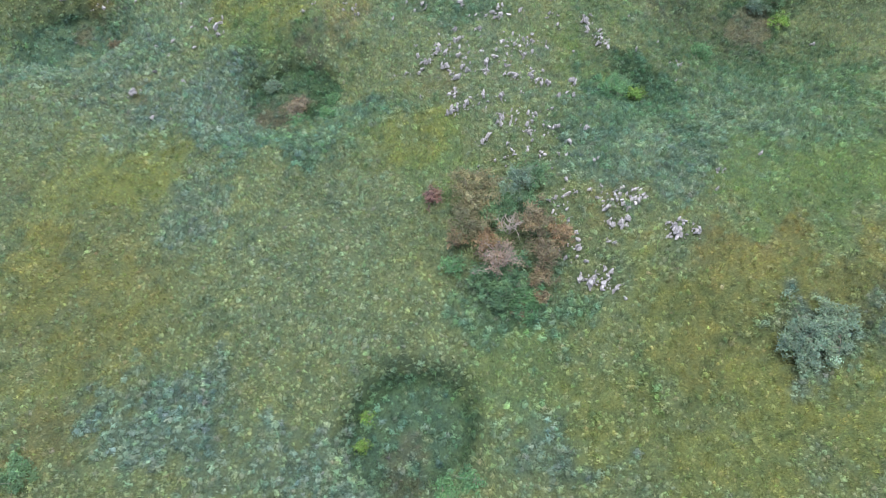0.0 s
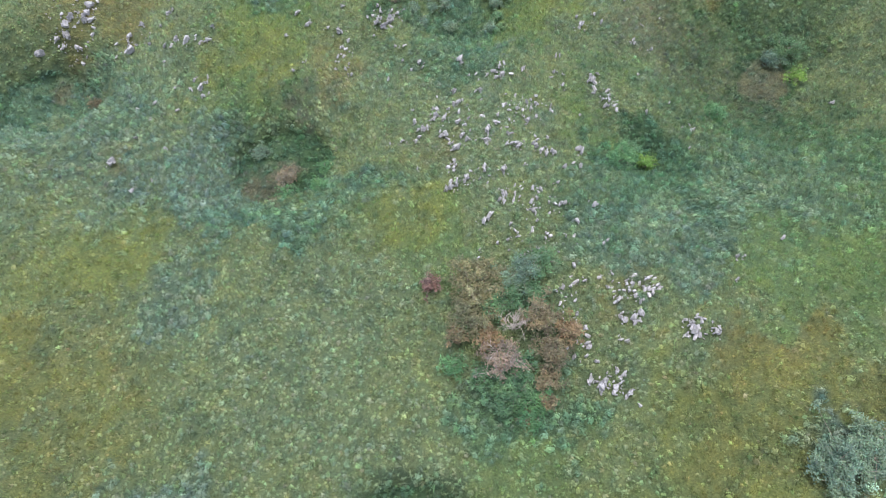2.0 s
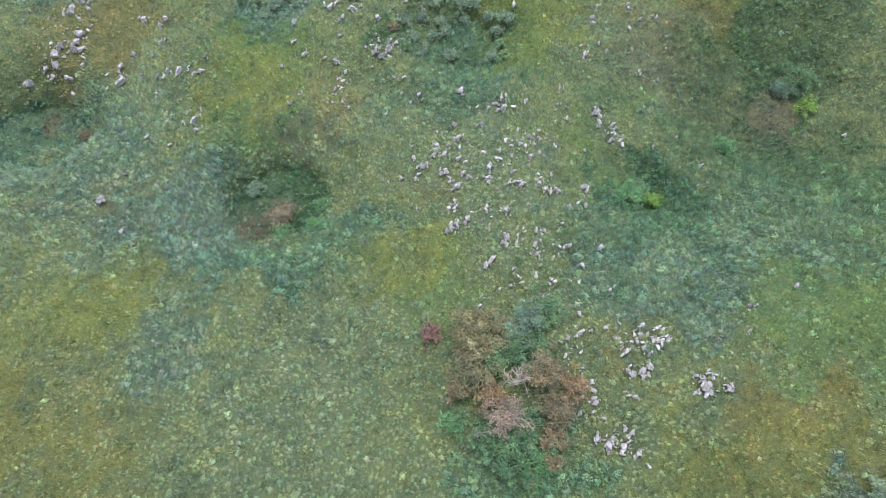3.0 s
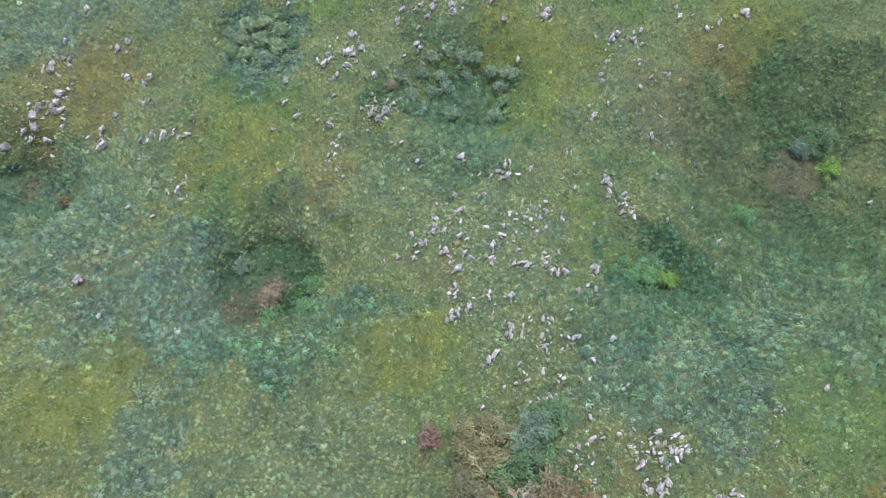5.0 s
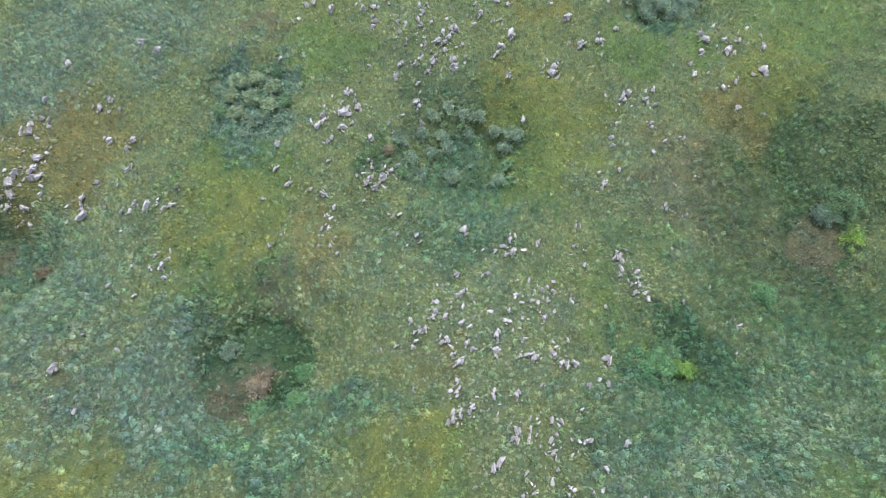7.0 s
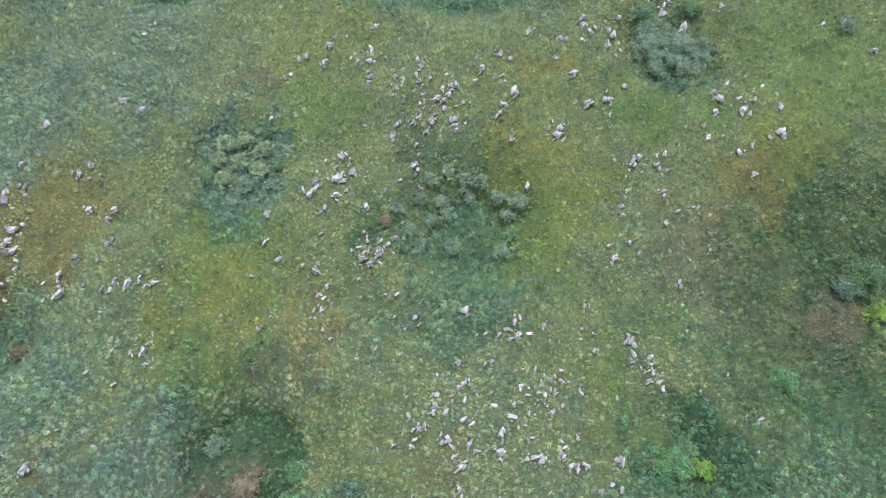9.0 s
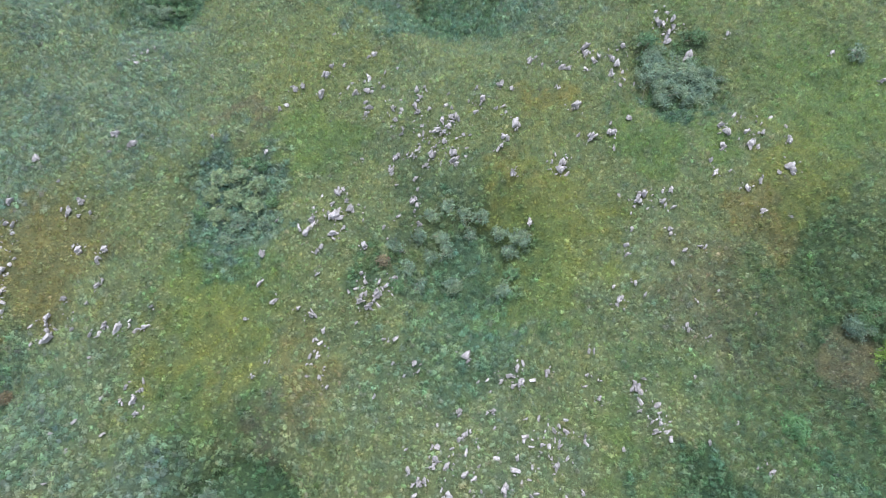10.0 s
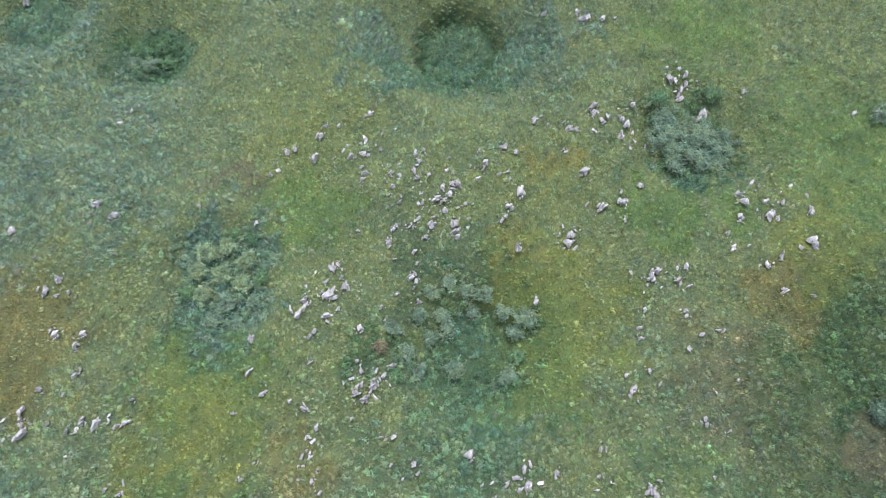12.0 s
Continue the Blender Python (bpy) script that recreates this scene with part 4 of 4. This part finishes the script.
def shrub(colour, x, y, radius, tall, density, seed):
    rng = np.random.default_rng(seed)
    root = new("dead_shrub" if colour in ("snag", "dead") else "shrub")
    root.location = (x, y, float(ground_at(x, y)) - 0.05)
    tagged(root, SHRUB_LABELS[colour], "shrub", "thicket of shrubs" if 14 < y < 30 and abs(x) < 14 else "shrubs in the sinkholes and hollows")
    bare = colour in ("snag", "dead")
    tips = []
    thick = 0.035
    for k in range(7 if bare else 6):
        a = 2 * np.pi * (k + rng.uniform(-0.3, 0.3)) / 6
        r = radius * rng.uniform(0.35, 0.75)
        end = np.array([r * np.cos(a), r * np.sin(a), tall * rng.uniform(0.6, 0.9)])
        verts, faces = [], []
        fork = limb(verts, faces, (0.1 * np.cos(a), 0.1 * np.sin(a), 0), end, thick, thick * 0.45, 0.12, rng)
        tips.append(end)
        for _ in range(5 if bare else 3):
            e2 = fork + rng.normal(0, 1, 3) * np.array([0.42, 0.42, 0.22]) * radius + np.array([0, 0, tall * 0.22])
            f2 = limb(verts, faces, fork, e2, thick * 0.6, thick * 0.22, 0.08, rng)
            tips.append(e2)
            for _ in range(3 if bare else 0):
                limb(verts, faces, f2, f2 + rng.normal(0, 1, 3) * 0.24 * radius + np.array([0, 0, 0.1 * tall]), thick * 0.35, thick * 0.12, 0.05, rng)
        part = new("stem", mesh_of("stem", np.array(verts), np.array(faces), BLEACHED if bare else BARK))
        part.parent = root
    if density <= 0:
        return
    # The crown: leaves in clumps round the twig ends and over an uneven dome.
    clumps = list(tips)
    for _ in range(int(10 + 14 * radius)):
        a, u = rng.uniform(0, 2 * np.pi), np.sqrt(rng.uniform(0, 1))
        wob = 1 + 0.22 * np.sin(3 * a + seed) + 0.14 * np.sin(5 * a + 2 * seed)
        clumps.append(np.array([u * radius * 0.9 * wob * np.cos(a), u * radius * 0.9 * wob * np.sin(a), tall * (0.25 + 0.7 * np.sqrt(max(0, 1 - 0.85 * u * u)) * rng.uniform(0.75, 1.0))]))
    clumps = np.array(clumps)
    count = int(density * 1500 * radius ** 1.4) + 60
    tone = np.exp(rng.normal(0, 0.22, len(clumps)))
    pick = rng.integers(0, len(clumps), count)
    c = clumps[pick] + rng.normal(0, 1, (count, 3)) * np.array([0.14, 0.14, 0.10]) * max(radius, 0.6) ** 0.5
    c[:, 2] = np.maximum(c[:, 2], 0.08)
    d = rng.normal(0, 1, (count, 3)) * np.array([1, 1, 0.6])
    d /= np.linalg.norm(d, axis=1)[:, None]
    s = np.cross(d, rng.normal(0, 0.5, (count, 3)) + np.array([0, 0, 1.0]))
    s /= np.linalg.norm(s, axis=1)[:, None]
    ln, w = rng.uniform(0.07, 0.14, (count, 1)), rng.uniform(0.025, 0.05, (count, 1))
    out = c - np.array([0, 0, 0.3 * tall])
    out = out / np.linalg.norm(out, axis=1)[:, None] + np.array([0, 0, 0.3]) + rng.normal(0, 0.3, (count, 3))
    out /= np.linalg.norm(out, axis=1)[:, None]
    s *= np.where((np.cross(d, s) * out).sum(1) > 0, -1.0, 1.0)[:, None]
    v = np.stack([c - d * ln, c + s * w, c + d * ln, c - s * w], 1).reshape(-1, 3)
    q = np.arange(4 * count).reshape(-1, 4)
    tone = (tone[pick] * np.exp(rng.normal(0, 0.15, count)))[:, None] * np.array(LEAF_COLOURS[colour]) * np.exp(rng.normal(0, 0.05, (count, 3)))
    part = new("crown", mesh_of("crown", v, q, LEAVES, np.repeat(tone, 4, 0), False, np.repeat(out, 4, 0)))
    part.parent = root


def grow(colour, spots):
    for x, y, radius, tall, density in spots:
        shrub(colour, x, y, radius, tall, density, int(abs(x) * 100 + y * 37) % 9973)


grow('olive', [
    (2.44, 25.72, 2.14, 2.6, 1), (2.06, 23.37, 1.91, 2.2, 0.9),
])
grow('bluegreen', [
    (5.85, 26.28, 1.38, 2.4, 1), (35.19, 54.58, 1.12, 1, 1), (-16.99, 41.1, 0.77, 0.7, 0.9), (24.66, 77.69, 1.74, 1.3, 0.9),
    (21.24, 76.46, 1.81, 1.2, 0.9), (34.81, 54.41, 0.82, 1, 0.9), (-15.58, 63.24, 0.57, 0.6, 0.8), (-16.74, 61.4, 0.62, 0.6, 0.8),
])
grow('darkgreen', [
    (7.25, 27.6, 1.32, 1.8, 0.8), (4.69, 17.96, 1.65, 1.3, 0.8), (2.96, 18.72, 1.15, 1.2, 0.8), (5.98, 24.62, 1.7, 1.5, 0.8),
    (4.94, 19.45, 1.41, 1.2, 0.7), (3.9, 23.81, 1.18, 1.5, 0.7), (16.84, 40.44, 1.3, 1.1, 0.8), (36.74, 55.61, 2.14, 1.3, 0.7),
    (-29.51, 4.53, 1.31, 0.8, 0.8), (-21.12, 64.12, 0.54, 0.6, 0.8), (-15.04, 65.4, 0.53, 0.6, 0.8), (-16.27, 69.15, 0.55, 0.6, 0.8),
    (-17.98, 69.77, 0.56, 0.6, 0.7), (5.94, 58.83, 0.59, 0.7, 0.8), (-3.84, 56.96, 0.57, 0.7, 0.7), (-31.46, 92.33, 0.97, 0.8, 0.8),
    (20.12, 82.54, 1.12, 1.2, 0.6), (25.19, 83.05, 0.94, 1, 0.6), (-29.15, 92.67, 1.03, 0.8, 0.8), (-28.25, 90.81, 0.81, 0.7, 0.8),
])
grow('brown', [
    (6.98, 22.67, 1.34, 2.3, 1), (7.85, 20.38, 1.34, 2, 0.9), (7.42, 18.58, 0.9, 1.5, 0.8), (5.91, 16.14, 0.66, 1, 0.8),
    (7.39, 17.06, 0.53, 0.9, 0.8), (-35.67, 49.08, 0.65, 0.9, 0.7),
    (-4.91, 59.11, 0.55, 0.9, 0.5),
])
grow('orange', [
    (9.03, 21.82, 0.88, 1.8, 0.9), (0.96, 21.76, 0.67, 1.4, 0.8), (3.32, 21.5, 1, 1.8, 0.7),
])
grow('dead', [
    (4.13, 19.92, 1.52, 2, 0.6),
])
grow('red', [
    (-0.9, 26.24, 0.74, 1.1, 0.9),
])
grow('lush', [
    (6.21, 16.87, 1.45, 1.1, 0.9), (0.62, 19.56, 1.03, 0.9, 0.5), (15.75, 39.16, 1.59, 1.2, 0.8), (26.35, 45.94, 1.34, 1, 0.8),
    (-10.65, 39.18, 0.79, 0.7, 0.9), (-11.08, 37.02, 0.72, 0.6, 0.8), (-13.68, 35.98, 0.87, 0.5, 0.7), (1.7, 4.16, 0.83, 0.5, 0.7),
    (0.15, 3.53, 0.84, 0.5, 0.7),
])
grow('snag', [
    (5.06, 22.27, 0.92, 2.4, 0),
])
grow('lime', [
    (18.34, 39.11, 0.92, 1.1, 0.9), (37.01, 52.03, 1.04, 0.9, 0.6), (-5.96, 6.59, 0.52, 0.5, 0.5), (-5.66, 8.59, 0.44, 0.4, 0.4),
])
grow('straw', [
    (-14.2, 38.21, 0.84, 0.8, 0.9), (-13.9, 38.63, 0.75, 0.7, 0.5),
])
grow('paleleaf', [
    (-38.18, 46.14, 1.21, 1.2, 1), (-19.73, 67.67, 0.78, 1.15, 1), (-18.16, 68.16, 0.83, 1.15, 1), (-16.44, 66.9, 0.71, 1.15, 1),
    (-20.47, 65.85, 0.71, 1.15, 1), (-18.38, 65.55, 0.81, 1.25, 1), (-16.52, 64.79, 0.75, 1.15, 1), (-19.5, 63.84, 0.75, 1.15, 1),
])
grow('greyleaf', [
    (25.01, 12.71, 1.93, 1.2, 0.9), (26.62, 13.88, 1.59, 1, 0.9), (24.2, 12, 1.36, 1, 0.8), (20.42, 78.2, 1.84, 1.3, 0.9),
    (22.87, 78.41, 1.99, 1.4, 0.9), (20.44, 80.05, 1.62, 1.2, 0.9), (23.86, 76.07, 1.59, 1.1, 0.9), (5.1, 57.3, 0.69, 0.9, 0.8),
    (6.73, 62, 0.91, 1, 0.8), (0.76, 58.11, 0.79, 0.9, 0.8), (0.29, 61.47, 0.72, 0.9, 0.8), (39.31, 79.42, 0.82, 0.7, 0.7),
    (-17.54, 63.2, 0.79, 0.8, 0.8), (-18.6, 61.7, 0.63, 0.6, 0.8), (-4.08, 60.84, 0.64, 0.8, 0.8), (-3, 59.01, 0.58, 0.7, 0.8),
    (-2.1, 62.52, 0.66, 0.8, 0.8), (-1.1, 64.35, 0.62, 0.8, 0.8), (0.43, 65.21, 0.62, 0.8, 0.8), (1.94, 64.44, 0.72, 0.8, 0.8),
    (3.45, 64.16, 0.67, 0.8, 0.8), (4.92, 62.66, 0.71, 0.8, 0.8), (5.87, 61.05, 0.66, 0.8, 0.8), (-1.21, 60.71, 0.6, 0.7, 0.8),
    (-0.1, 62.47, 0.61, 0.7, 0.8), (2.45, 62.96, 0.62, 0.7, 0.8), (-2.13, 57.57, 0.53, 0.6, 0.7), (-30.23, 90.46, 0.88, 0.7, 0.8),
    (-32.13, 90.94, 0.76, 0.6, 0.8),
])
